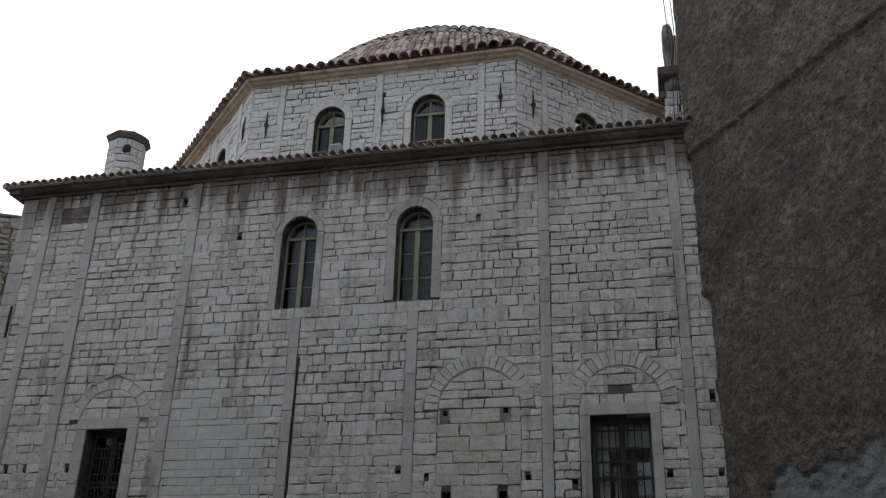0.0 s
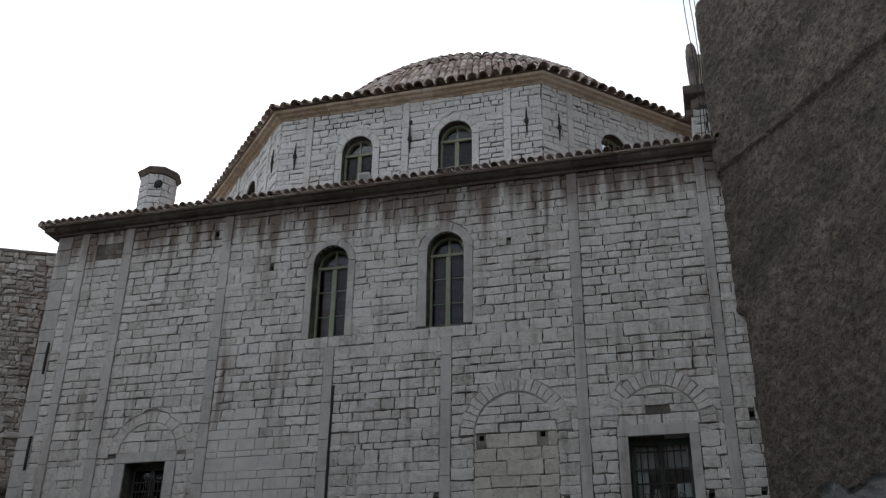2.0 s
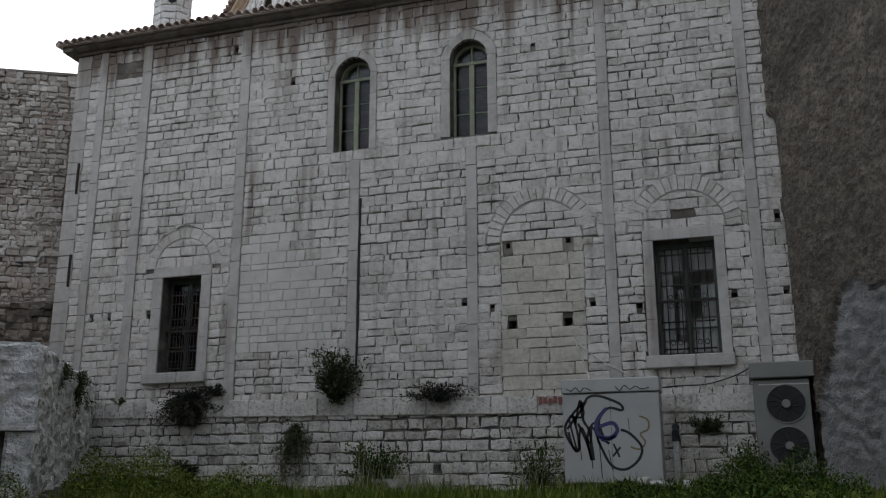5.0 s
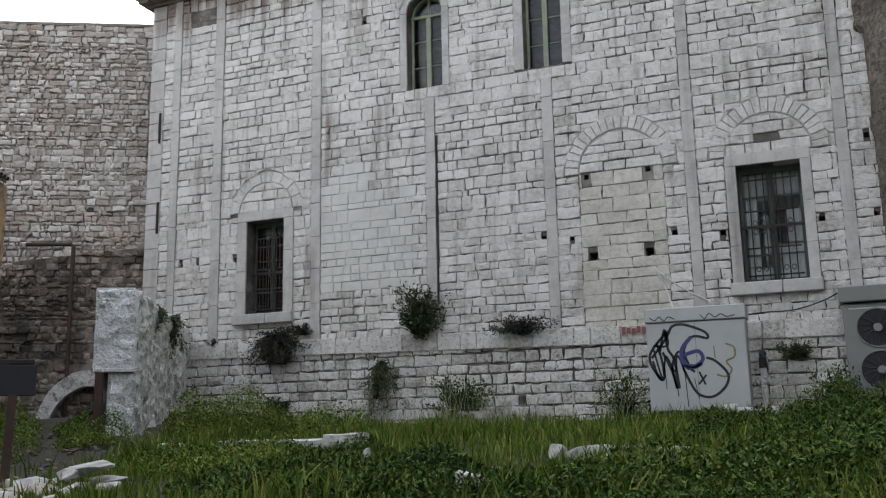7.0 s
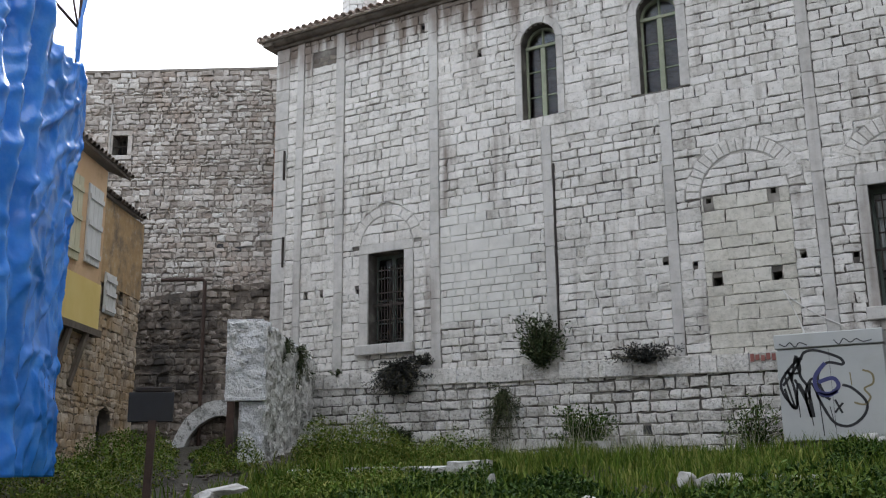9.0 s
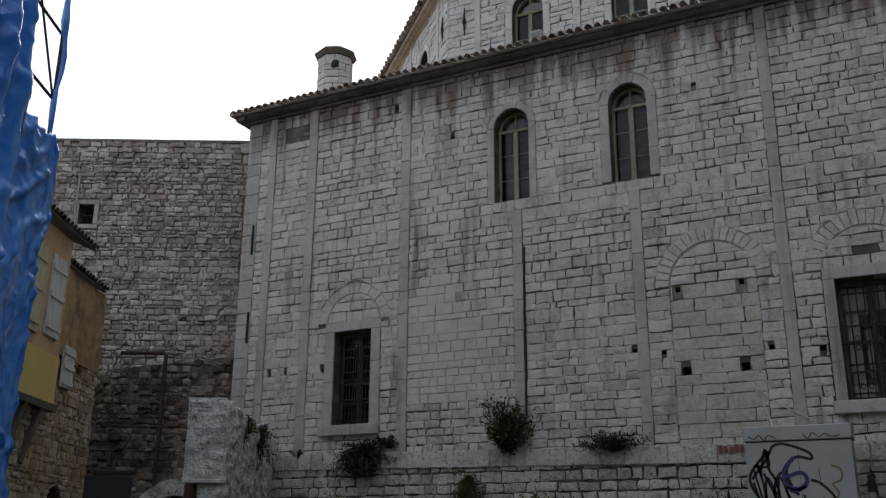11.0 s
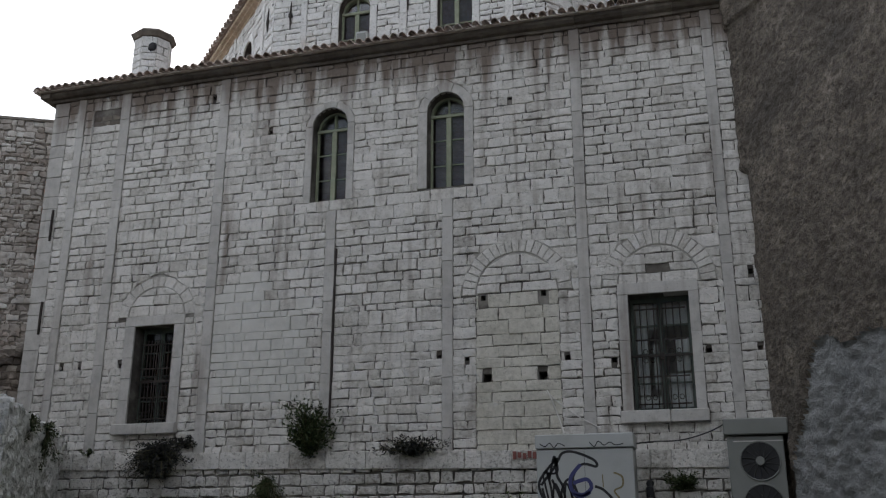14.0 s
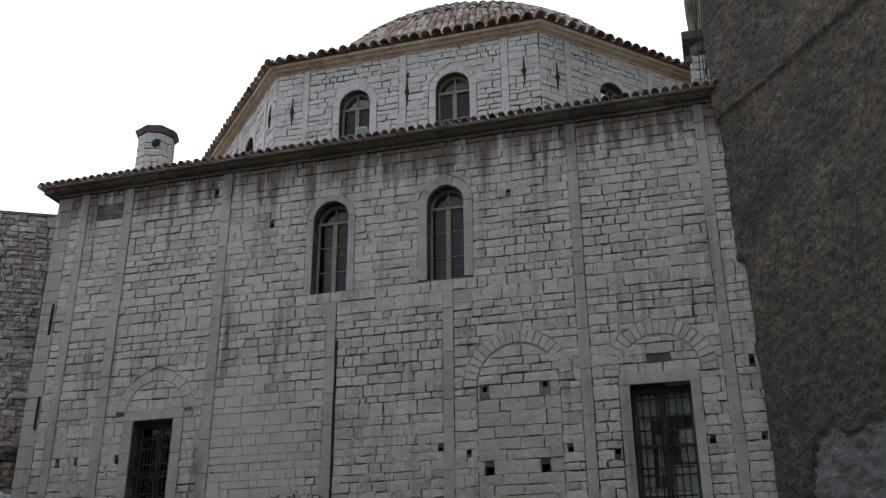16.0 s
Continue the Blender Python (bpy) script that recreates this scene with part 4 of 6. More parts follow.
def cast_wall():
    us = [0, 0.03] + [0.06 + 0.05 * i for i in range(112)] + [5.8 + 0.25 * i for i in range(16)] + [10, 12, 15, 19]
    zs_ = sorted([0.3, 1.0, 1.6, 11.985, 12.005] + [2.0 + 0.05 * i for i in range(293)])
    vs, fs, fr = [], [], []
    for z in zs_:
        e = edge_u(z)
        for u in us:
            n1 = noise.noise((u * 0.6, z * 0.6, 5.0)) * 0.05 + noise.noise((u * 2.1, z * 2.1, 9.0)) * 0.016 + noise.noise((u * 6, z * 6, 3.0)) * 0.03 + noise.noise((u * 10, z * 10, 1.0)) * 0.022
            up = 0.075 if z + 0.03 * noise.noise((u * 0.8, 2, 7)) > 12.0 + 0.02 * u else 0.0
            bare = z < 5.0 + 0.35 * noise.noise((u * 1.4, 0, z)) - 2.2 * max(0, 0.95 - u)
            d = n1 + up - (0.07 if bare else 0) + (noise.noise((u * 5, z * 6, 2.0)) * 0.07 if bare else 0)
            d -= 0.16 * max(0, 1 - u / 0.25) if z > 7 else 0
            vs.append(FW(e + u * (1 - e / 30), d, z))
    w = len(us)
    for j in range(len(zs_) - 1):
        for i in range(w - 1):
            fs.append((j * w + i, j * w + i + 1, (j + 1) * w + i + 1, (j + 1) * w + i))
            z, u = zs_[j], us[i]
            fr.append(z < 5.0 + 0.35 * noise.noise((u * 1.4, 0, z)) - 2.2 * max(0, 0.95 - u))
    house = thing("rendered_building", "tall building wall in rough brown-grey render, plaster lost near its foot", "building", FW(3, 0, 0.3))
    inv = house.matrix_basis.inverted()
    good = part("render_coat", (vs, [f for f, b in zip(fs, fr) if not b]), M_render, house)
    bare = part("bared_rubble", (vs, [f for f, b in zip(fs, fr) if b]), M_render_rubble, house, "grey rubble where the render has fallen off")
    M = FW.matrix()
    core = part("core", boxed(0.55, 19, -5, -0.25, 0.3, 24, m=M), M_render, house)
    core2 = part("lower_block", boxed(0.04, 0.546, -5, -0.2, 0.3, 16.62, m=M), M_render, house)
    upper = part("upper_wall", boxed(0.56, 19, -0.25, 0.012, 16.63, 24, m=M), M_render, house)
    for o in (good, bare, core, core2, upper):
        o.matrix_parent_inverse = inv
    for p in (*good.data.polygons, *bare.data.polygons):
        p.use_smooth = True


cast_wall()

# torn chimney stack behind the eaves
stack = thing("chimney_stack", "broken stone chimney stack with a projecting slab", "chimney", (1.3, 2.3, 13.3))
bits = []
for f in (Face((0.75, 2.0, 0), (1, 0, 0), (0, -1, 0)), Face((0.75, 3.0, 0), (0, -1, 0), (-1, 0, 0))):
    for q in lay(courses(13.2, 15.15, 0.2, 0.32), lambda z: (0.0, 1.0), [], 0.25, 0.45):
        st = ([], [])
        stone(st, f, q, 0.012, 0.02, 0.02, 0.1, 0.015, 0.012)
        bits.append(part("stone", st, M_drum, stack))
inv = stack.matrix_basis.inverted()
bits += [part("core", boxed(0.77, 1.75, 2.02, 3.0, 13.2, 15.2), M_mortar, stack)]


def rock(c, s, seed, sub=2, rough=0.35):
    bm = bmesh.new()
    bmesh.ops.create_icosphere(bm, subdivisions=sub, radius=1.0)
    for v in bm.verts:
        k = 1 + rough * noise.noise(v.co * 1.3 + Vector((seed * 3.7, seed, 0))) + 0.12 * noise.noise(v.co * 4 + Vector((seed, 0, 3)))
        v.co = Vector((max(-0.78, min(0.78, v.co.x * k)) * s[0], max(-0.78, min(0.78, v.co.y * k)) * s[1], max(-0.72, min(0.72, v.co.z * k)) * s[2])) + Vector(c)
    return bm


bits.append(part("slab", boxed(0.6, 1.7, 1.85, 3.1, 15.55, 15.82, bevel=0.03), M_cornice, stack, "projecting dark stone slab"))
bits.append(part("broken_stone", rock((1.15, 2.4, 15.4), (0.5, 0.5, 0.28), 3), M_dark_rubble, stack))
bits.append(part("broken_stone", rock((0.93, 2.25, 16.55), (0.2, 0.3, 1.0), 5), M_dark_rubble, stack))
bits.append(part("broken_stone", rock((1.4, 2.6, 16.4), (0.4, 0.4, 0.9), 8), M_cornice, stack))
bits.append(part("pale_panel", boxed(1.02, 1.3, 2.1, 2.4, 15.83, 16.9, bevel=0.02), M_yellow_pale, stack, "pale yellow rendered remnant"))
bits.append(part("broken_stone", boxed(0.62, 0.78, 1.95, 2.2, 14.95, 15.15, bevel=0.02), M_cornice, stack))
for o in bits:
    o.matrix_parent_inverse = inv
for k, (dx, sag) in enumerate(((0.0, 0.1), (0.12, 0.22), (0.2, 0.05))):
    pts = [(0.9 + dx - 0.08 * math.sin(i * 0.5 + k) * 0.5, 1.2 - 0.1 * i * 0.1, 19.5 - i * 0.45) for i in range(15)]
    tagged(part("cable", tube(pts, 0.011, 5), M_cable), "thin black cable hanging past the chimney stack", "cable", "hanging cables")

# octagonal chimney on the roof
chim = thing("chimney", "octagonal pale stone chimney with a dark slab cap", "chimney", (-13.53, 1.0, 12.8))
inv = chim.matrix_basis.inverted()
bits = []
st = ([], [])
for k in range(8):
    a = math.pi / 8 + k * math.pi / 4
    out = Vector((math.cos(a), math.sin(a), 0))
    f = Face(Vector((-13.53, 1.0, 0)) + out * 0.44, (-out.y, out.x, 0), out)
    for q in lay(courses(12.85, 14.54, 0.17, 0.24), lambda z: (-0.185, 0.185), [], 0.2, 0.42):
        st = ([], [])
        stone(st, f, q, 0.011, 0.014, 0.02, 0.08, 0.012, 0.006)
        bits.append(part("stone", st, M_drum, chim))
def prism(r, z0, z1, r2=None):
    bm = bmesh.new()
    bmesh.ops.create_cone(bm, cap_ends=True, segments=8, radius1=r, radius2=r2 or r, depth=z1 - z0, matrix=Matrix.Translation((-13.53, 1.0, (z0 + z1) / 2)) @ Matrix.Rotation(math.pi / 8 * 0 , 4, "Z"))
    return bm
bits.append(part("core", prism(0.44, 12.6, 14.56), M_mortar, chim))
bits.append(part("cap", prism(0.52, 14.56, 14.68, 0.61), M_cornice, chim, "dark weathered stone cap"))
bits.append(part("cap_top", prism(0.61, 14.682, 14.77, 0.52), M_cornice, chim))
# dark lump on the face, coloured as the shade inside an opening
bits.append(part("smoke_hole", rock((-13.27, 0.60, 14.22), (0.13, 0.08, 0.15), 2), M_dark, chim, "near-black lump painted as the shade in a smoke hole"))
for o in bits:
    o.matrix_parent_inverse = inv
ac_small = thing("window_air_conditioner", "small white air conditioner in an arched window", "air conditioner", (-7.65, 1.42, 13.95))
part("case", boxed(-0.15, 0.15, -0.12, 0.2, -0.6, 0.22, bevel=0.01), M_cabinet, ac_small)
part("grille", boxed(-0.12, 0.12, -0.128, -0.12, -0.5, 0.16), M_ac, ac_small)

# ---- old walls beyond the lane ----
LANE = Vector((-0.47, 0.883, 0))
OUT = -LANE
FBK = Face((-16.3 + 0.883 * 1.2, 1.0 + 0.47 * 1.2, 0), (-0.883, -0.47, 0), OUT)
bwin = (5.45, 5.88, 10.08, 10.66, 0)
wall_old = pierced("wall_old", FBK, -1.5, 16, 0.9, 12.65, [bwin], 0.7, M_rubble_mortar)
tagged(wall_old, "high grey rubble wall with patches of red brick", "wall", kind="structure")
bh = [rect(bwin[0] - 0.14, bwin[1] + 0.14, 9.94, 10.80), rect(-1.5, 1.3, 8.2, 10.9)]
q = lay(courses(5.4, 12.6, 0.07, 0.19), lambda z: (-1.4, 9.6), bh, 0.09, 0.36)
masonry("rubble", FBK, q, M_rubble, wall_old, gap=0.010, jit=0.025, proud=0.03, ins=0.016, slope=0.012, single=(0.0, 5.0, 6.2, 9.0))
q = lay(courses(8.2, 10.9, 0.12, 0.2), lambda z: (-1.4 , 1.3 ), [], 0.2, 0.4)
for k in range(3):
    masonry("brickwork" if k == 0 else "rubble", FBK, [s for i, s in enumerate(q) if (0 if (s[0] > 0.35 and s[0] < 1.15 and R.random() < 0.75) else (1 + i % 2)) == k], (M_brick, M_rubble, M_rubble)[k], wall_old, gap=0.012, jit=0.02, proud=0.025)
part("coping", boxed(-1.5, 9.6, -0.7, 0.06, 12.56, 12.66, m=FBK.matrix(), bevel=0.02), M_rubble_mortar, wall_old)
for p, q2, z0, z1 in ((bwin[0] - 0.13, bwin[0], 10.08, 10.66), (bwin[1], bwin[1] + 0.13, 10.08, 10.66), (bwin[0] - 0.13, bwin[1] + 0.13, 10.665, 10.79), (bwin[0] - 0.13, bwin[1] + 0.13, 9.95, 10.075)):
    part("window_surround", boxed(p, q2, -0.1, 0.05, z0, z1, m=FBK.matrix(), bevel=0.01), M_rubble, wall_old)
for i in range(3):
    u = bwin[0] + 0.1 * (i + 1)
    part("window_bar", tube([FBK(u, -0.12, 10.08), FBK(u, -0.12, 10.66)], 0.012, 5), M_iron, wall_old)
part("window_bar", boxed(bwin[0], bwin[1], -0.13, -0.11, 10.36, 10.39, m=FBK.matrix()), M_iron, wall_old)
# near-black board put in for the dark room behind the window
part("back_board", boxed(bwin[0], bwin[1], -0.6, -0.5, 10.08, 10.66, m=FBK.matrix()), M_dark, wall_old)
# holes are dark boxes on the wall face, their shade given by colour
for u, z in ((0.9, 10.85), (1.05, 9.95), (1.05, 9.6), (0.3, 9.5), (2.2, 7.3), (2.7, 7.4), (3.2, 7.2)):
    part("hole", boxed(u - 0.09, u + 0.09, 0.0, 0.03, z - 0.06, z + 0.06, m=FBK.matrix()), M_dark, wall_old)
tagged(part("conduit", tube([FBK(5.95, 0.06, 9.2), FBK(5.95, 0.06, 11.6)], 0.03, 6), M_smooth), "thin grey conduit fixed upright on the rubble wall", "pipe")

FD = Face((-16.3 + 0.883 * 1.2 + 0.47 * 0.9, 1.0 + 0.47 * 1.2 - 0.883 * 0.9, 0), (-0.883, -0.47, 0), OUT)
wall_dark = pierced("wall_lane", FD, -0.6, 9, 0.9, 5.6, [], 0.5, M_dark_rubble)
tagged(wall_dark, "lower damp dark rubble wall with broken top", "wall", kind="structure")
q = [b for b in lay(courses(1.6, 6.5, 0.08, 0.21), lambda z: (-0.5, 4.9), [], 0.09, 0.34) if b[5] < 6.48 - 0.16 * b[0] + 0.12 * noise.noise((b[0] * 2, 0, 4))]
masonry("rubble", FD, q, M_dark_rubble, wall_dark, gap=0.012, jit=0.028, proud=0.035, ins=0.018, slope=0.014, single=(0.2, 3.5, 2.0, 4.6))
part("top_core", (lambda vs: (vs, [(0, 1, 2, 3), (7, 6, 5, 4), (0, 4, 5, 1), (3, 2, 6, 7), (0, 3, 7, 4), (1, 5, 6, 2)]))(
    [FD(-0.5, 0, 5.6), FD(4.8, 0, 5.6), FD(4.2, 0, 5.85), FD(-0.5, 0, 6.4), FD(-0.5, -0.4, 5.6), FD(4.8, -0.4, 5.6), FD(4.2, -0.4, 5.85), FD(-0.5, -0.4, 6.4)]), M_dark_rubble, wall_dark)
pipe = [FD(3.95, 0.1, 6.27), FD(2.85, 0.1, 6.27), FD(2.8, 0.1, 6.22), FD(2.78, 0.1, 1.8)]
tagged(part("drain_pipe", tube(pipe, 0.05, 8), M_rust), "dark rusty drainpipe bent down a rubble wall", "pipe")

# whitewashed wall stub and its arch
FWH = Face((-11.39, -5.05, 0), (-0.883, -0.47, 0), OUT)     # end face
FWS = Face((-11.39, -5.05, 0), (-0.47, 0.883, 0), (0.883, 0.47, 0))  # long side


def lumpy(face, u0, u1, zlo, ztop, seed, step=0.06, amp=0.06):
    """Lumpy plastered face with an uneven top."""
    nu = max(2, int((u1 - u0) / step))
    vs, fs, nz = [], [], 44
    for j in range(nz + 1):
        for i in range(nu + 1):
            u = u0 + (u1 - u0) * i / nu
            zt = ztop(u)
            z = zlo + (zt - zlo) * j / nz
            d = amp * noise.noise((u * 2.2 + seed, z * 2.2, seed)) + amp * 0.7 * noise.noise((u * 6, z * 6 + seed, 1))
            if j == nz or i in (0, nu):
                d -= 0.03
            vs.append(face(u, d, z))
    w = nu + 1
    fs = [(j * w + i, j * w + i + 1, (j + 1) * w + i + 1, (j + 1) * w + i) for j in range(nz) for i in range(nu)]
    return vs, fs


stub = thing("whitewashed_wall", "lumpy whitewashed rubble wall stub, flaking and green-stained", "wall", (-12.5, -3, 1.3))
inv = stub.matrix_basis.inverted()
tp = lambda u: 4.08 + 0.05 * noise.noise((u * 3, 1, 0)) - 0.02 * u
bits = [part("end_face", lumpy(FWH, 0.0, 0.76, 2.68, lambda u: 4.11 + 0.06 * noise.noise((u * 4, 2, 0)), 3), M_white, stub, "white limewashed end face"),
        part("lower_face", lumpy(Face((-11.39 - 0.012, -5.02, 0), (-0.883, -0.47, 0), OUT), 0.0, 0.5, 1.0, lambda u: 2.6, 4), M_white, stub),
        part("side_face", lumpy(FWS, 0.0, 5.6, 1.0, tp, 7, 0.07, 0.08), M_white_old, stub, "grey weathered limewash with green and black stains"),
        part("core", boxed(0.16, 5.6, -0.66, -0.16, 1.0, 3.96, m=FWS.matrix()), M_mortar, stub),
        part("ledge_slab", boxed(-0.02, 0.74, -0.1, 0.04, 2.61, 2.68, m=FWH.matrix(), bevel=0.01), M_white, stub),
        part("iron_post", boxed(0.55, 0.68, 0.0, 0.1, 1.0, 2.6, m=FWH.matrix()), M_rust, stub, "rusty iron post")]
bits += [part("chip", rock(FWH(u_, -0.02, z_), (0.1, 0.05, 0.07), 40 + k_, 2, 0.6), M_white, stub) for k_, (u_, z_) in enumerate(((0.1, 3.1), (0.5, 3.5), (0.3, 2.9), (0.65, 3.85), (0.15, 3.7)))]
crest = ([], [])
for i in range(38):
    u = 0.1 + i * 0.145
    stone(crest, Face(FWS(u, -0.36, 0), (-0.47, 0.883, 0), (0.883, 0.47, 0)), (-0.09, -0.08, 0.09, 0.08, 3.94, 4.08 + R.uniform(0, 0.07) - 0.02 * u), 0.0, 0.03, 0.3 + R.uniform(-0.05, 0.05), 0.4)
bits.append(part("crest_stone", crest, M_white, stub))
for o in bits:
    o.matrix_parent_inverse = inv
FA = Face((-16.3 + 0.883 * 1.2 + 0.47 * 1.2, 1.0 + 0.47 * 1.2 - 0.883 * 1.2, 0), (-0.883, -0.47, 0), OUT)
ring_v, ring_f = [], []
prof = [(2.15 - k * math.cos(t), 1.5 + k2 * math.sin(t)) for t in (math.pi * i / 20 for i in range(21)) for k, k2 in ((0.98, 1.22), (1.30, 1.62))]
prof = [(1.17, 0.9), (0.85, 0.9)] + prof + [(3.13, 0.9), (3.45, 0.9)]
for u, z in prof:
    lump = 0.03 * noise.noise((u * 4, z * 4, 2.0))
    ring_v += [FA(u, 0.05 + lump, z + lump), FA(u, -0.45, z + lump)]
for i in range(0, len(prof) - 2, 2):
    a, b, c, d = 2 * i, 2 * i + 2, 2 * i + 4, 2 * i + 6
    ring_f += [(a, b, d, c), (a + 1, c + 1, d + 1, b + 1), (a, c, c + 1, a + 1), (b, b + 1, d + 1, d)]
ring_f += [(0, 1, 3, 2), (len(ring_v) - 4, len(ring_v) - 2, len(ring_v) - 1, len(ring_v) - 3)]
arch = part("arch_wall", (ring_v, ring_f), M_white_old)
tagged(arch, "low whitewashed stone arch against a dark rubble wall", "arch", kind="structure")

# ---- ochre house, scaffold and tarpaulin along the lane ----
FH = Face((-16.96, -3.12, 0), (0.47, -0.883, 0), (0.883, 0.47, 0))
MH = FH.matrix()
hs = thing("lane_house", "old two-storey ochre house with overhanging upper floor and tiled eaves", "house", FH(3, 0, 1.8))
inv = hs.matrix_basis.inverted()
bits = []
q = lay(courses(1.6, 5.3, 0.08, 0.2), lambda z: (0.0, 9.0), [rect(1.25, 2.1, 1.6, 2.3), disc(1.675, 0.42, 2.3, 0.42), rect(1.65, 2.3, 4.65, 5.55), rect(1.0, 1.3, 5.1, 5.4)], 0.1, 0.34)
st = ([], [])
for s in q:
    stone(st, FH, s, 0.003, 0.022, 0.03 + R.uniform(-0.018, 0.018), 0.05, 0.014, 0.01)
bits.append(tagged(part("rubble_wall", st, M_house_stone, hs, "ochre-washed rubble masonry"), kind="stuff"))
bits.append(pierced("wall", FH, 0, 9, 1.0, 7.15, [(1.25, 2.1, 1.0, 2.3, 0.4), (1.0, 1.3, 5.1, 5.4, 0)], 0.35, M_rubble_mortar, hs))
bits.append(part("house_core", boxed(0, 9, -6, -0.7, 1.0, 7.1, m=MH), M_ochre, hs))
bits.append(part("end_wall", boxed(0, 0.3, -6, -0.36, 1.0, 7.15, m=MH), M_ochre, hs))
bits.append(part("upper_floor", boxed(2.75, 9, 0.003, 0.16, 5.15, 7.62, m=MH), M_orange, hs, "orange plastered overhanging upper floor"))
bits.append(part("apron", boxed(2.75, 9, 0.003, 0.18, 4.2, 5.145, m=MH), M_yellow, hs, "yellow panelled apron"))
bits.append(part("far_wall", boxed(0.0, 2.74, 0.003, 0.05, 5.3, 7.14, m=MH), M_ochre, hs, "ochre plaster, stained and patchy"))
bits.append(part("floor_beam", boxed(2.7, 9, 0.003, 0.24, 4.06, 4.195, m=MH), M_wood, hs))
for s0 in (3.3, 4.1, 5.2):
    bits.append(part("bracket", tube([FH(s0, 0.16, 4.06), FH(s0 + 0.35, 0.02, 3.0)], 0.07, 6), M_wood, hs, "slanting timber bracket"))


def shutter(s0, s1, z0, z1, d, material):
    o = [part("shutter", boxed(s0, s1, d, d + 0.035, z0, z1, m=MH, bevel=0.006), material, hs)]
    n = 3
    for i in range(n):
        a, b = s0 + (s1 - s0) * i / n + 0.006, s0 + (s1 - s0) * (i + 1) / n - 0.006
        o.append(part("shutter_board", boxed(a, b, d + 0.036, d + 0.046, z0 + 0.01, z1 - 0.01, m=MH), material, hs))
    for z in (z0 + 0.12 * (z1 - z0), z0 + 0.5 * (z1 - z0), z0 + 0.84 * (z1 - z0)):
        o.append(part("shutter_ledge", boxed(s0 + 0.01, s1 - 0.01, d + 0.047, d + 0.075, z - 0.05, z + 0.05, m=MH), material, hs))
    return o


bits += shutter(3.0, 3.72, 5.45, 7.08, 0.165, M_shutter)
bits += shutter(4.05, 4.75, 5.38, 7.08, 0.165, M_shutter_g)
bits += shutter(1.66, 2.28, 4.66, 5.54, 0.05, M_shutter)
for s0, s1, zz, over in ((0.3, 2.72, 7.15, 0.12), (1.85, 9.0, 7.68, 0.34)):
    vs = [FH(s0, over, zz), FH(s1, over, zz), FH(s1, -3, zz + 1.5), FH(s0, -3, zz + 1.5), FH(s0, over, zz + 0.05), FH(s1, over, zz + 0.05), FH(s1, -3, zz + 1.55), FH(s0, -3, zz + 1.55)]
    bits.append(part("roof_deck", (vs, [(0, 3, 2, 1), (4, 5, 6, 7), (0, 1, 5, 4), (1, 2, 6, 5), (2, 3, 7, 6), (3, 0, 4, 7)]), M_wood, hs))
    k = 0
    slope = (Vector(FH(0, -3, zz + 1.5)) - Vector(FH(0, over, zz))).normalized()
    st = ([], [])
    while s0 + 0.1 + k * 0.2 < s1:
        for row in range(3):
            p = Vector(FH(s0 + 0.1 + k * 0.2, over + 0.05, zz + 0.05)) + slope * (row * 0.42)
            barrel(st, p, slope, FH.a, FH.a.cross(slope) if FH.a.cross(slope).z > 0 else -FH.a.cross(slope), 0.5, 0.085)
        k += 1
    bits.append(tagged(part("roof_tiles", st, M_tile_dark, hs, "dark weathered barrel tiles"), kind="stuff"))
# near-black sheet fills the doorway as painted shade
bits.append(part("door_leaf", boxed(1.25, 2.1, -0.3, -0.24, 1.0, 2.72, m=MH), M_dark, hs, "dark sheet standing in for the shade in a low doorway"))
for o in bits:
    o.matrix_parent_inverse = inv

FT = Face((-11.80, -9.25, 0), (0.47, -0.883, 0), (0.883, 0.47, 0))
tarp_v, tarp_f = [], []
NUt, NZt = 110, 190
TIES = [(R.uniform(-0.1, 1.1), 1.4 + 0.34 * k + R.uniform(-0.1, 0.1)) for k in range(0, 20, 2)]


def pleat(u, z):
    """Folds that run out from the points where the sheet is tied, and long hanging folds."""
    crease = lambda k, a, w: max(0.0, 1 - abs(noise.noise((u * k + 0.5 * z, z * k * 0.55 - 0.4 * u, a))) / w)
    d = 0.05 * crease(1.1, 2.0, 0.13) + 0.045 * crease(2.0, 7.0, 0.14) + 0.025 * crease(3.8, 5.0, 0.16)
    d += 0.16 * noise.noise((u * 0.8, z * 0.5, 4)) + 0.035 * noise.noise((u * 1.7 + 0.5 * z, z * 0.9, 1.5)) + 0.03 * (0.5 - abs(noise.noise((u * 1.3 - 0.9 * z, z * 0.7 + u, 8.5))))
    for a, b in TIES:
        du, dz = u - a, z - b
        r = math.hypot(du, dz)
        if r < 0.9:
            d += 0.035 * (1 - r / 0.9) * abs(math.sin(2.5 * math.atan2(dz, du) + a * 9))
    return d


for j in range(NZt + 1):
    for i in range(NUt + 1):
        u = 3.4 * (i / NUt) ** 1.3
        ztop = 7.66 - 0.35 * math.sin(math.pi * min(1.0, u / 1.6)) ** 2 * 0.4 + 0.12 * noise.noise((u * 4, 0, 1)) + (3.4 if u > 1.62 else 0)
        z = 1.30 + (ztop - 1.30) * j / NZt
        side = 0.22 + 0.05 * noise.noise((z * 1.5, 0, 3)) - 0.2 * math.exp(-((z - 6.75) / 0.7) ** 2) + 0.18 * smooth((z - 7.1) / 0.6)
        d = pleat(u, z)
        if u > 1.62:
            d += 0.1 * math.sin(u * 11 + 0.6 * math.sin(z)) + 0.12
        tarp_v.append(FT(u + side * math.exp(-u * 3), d, z))
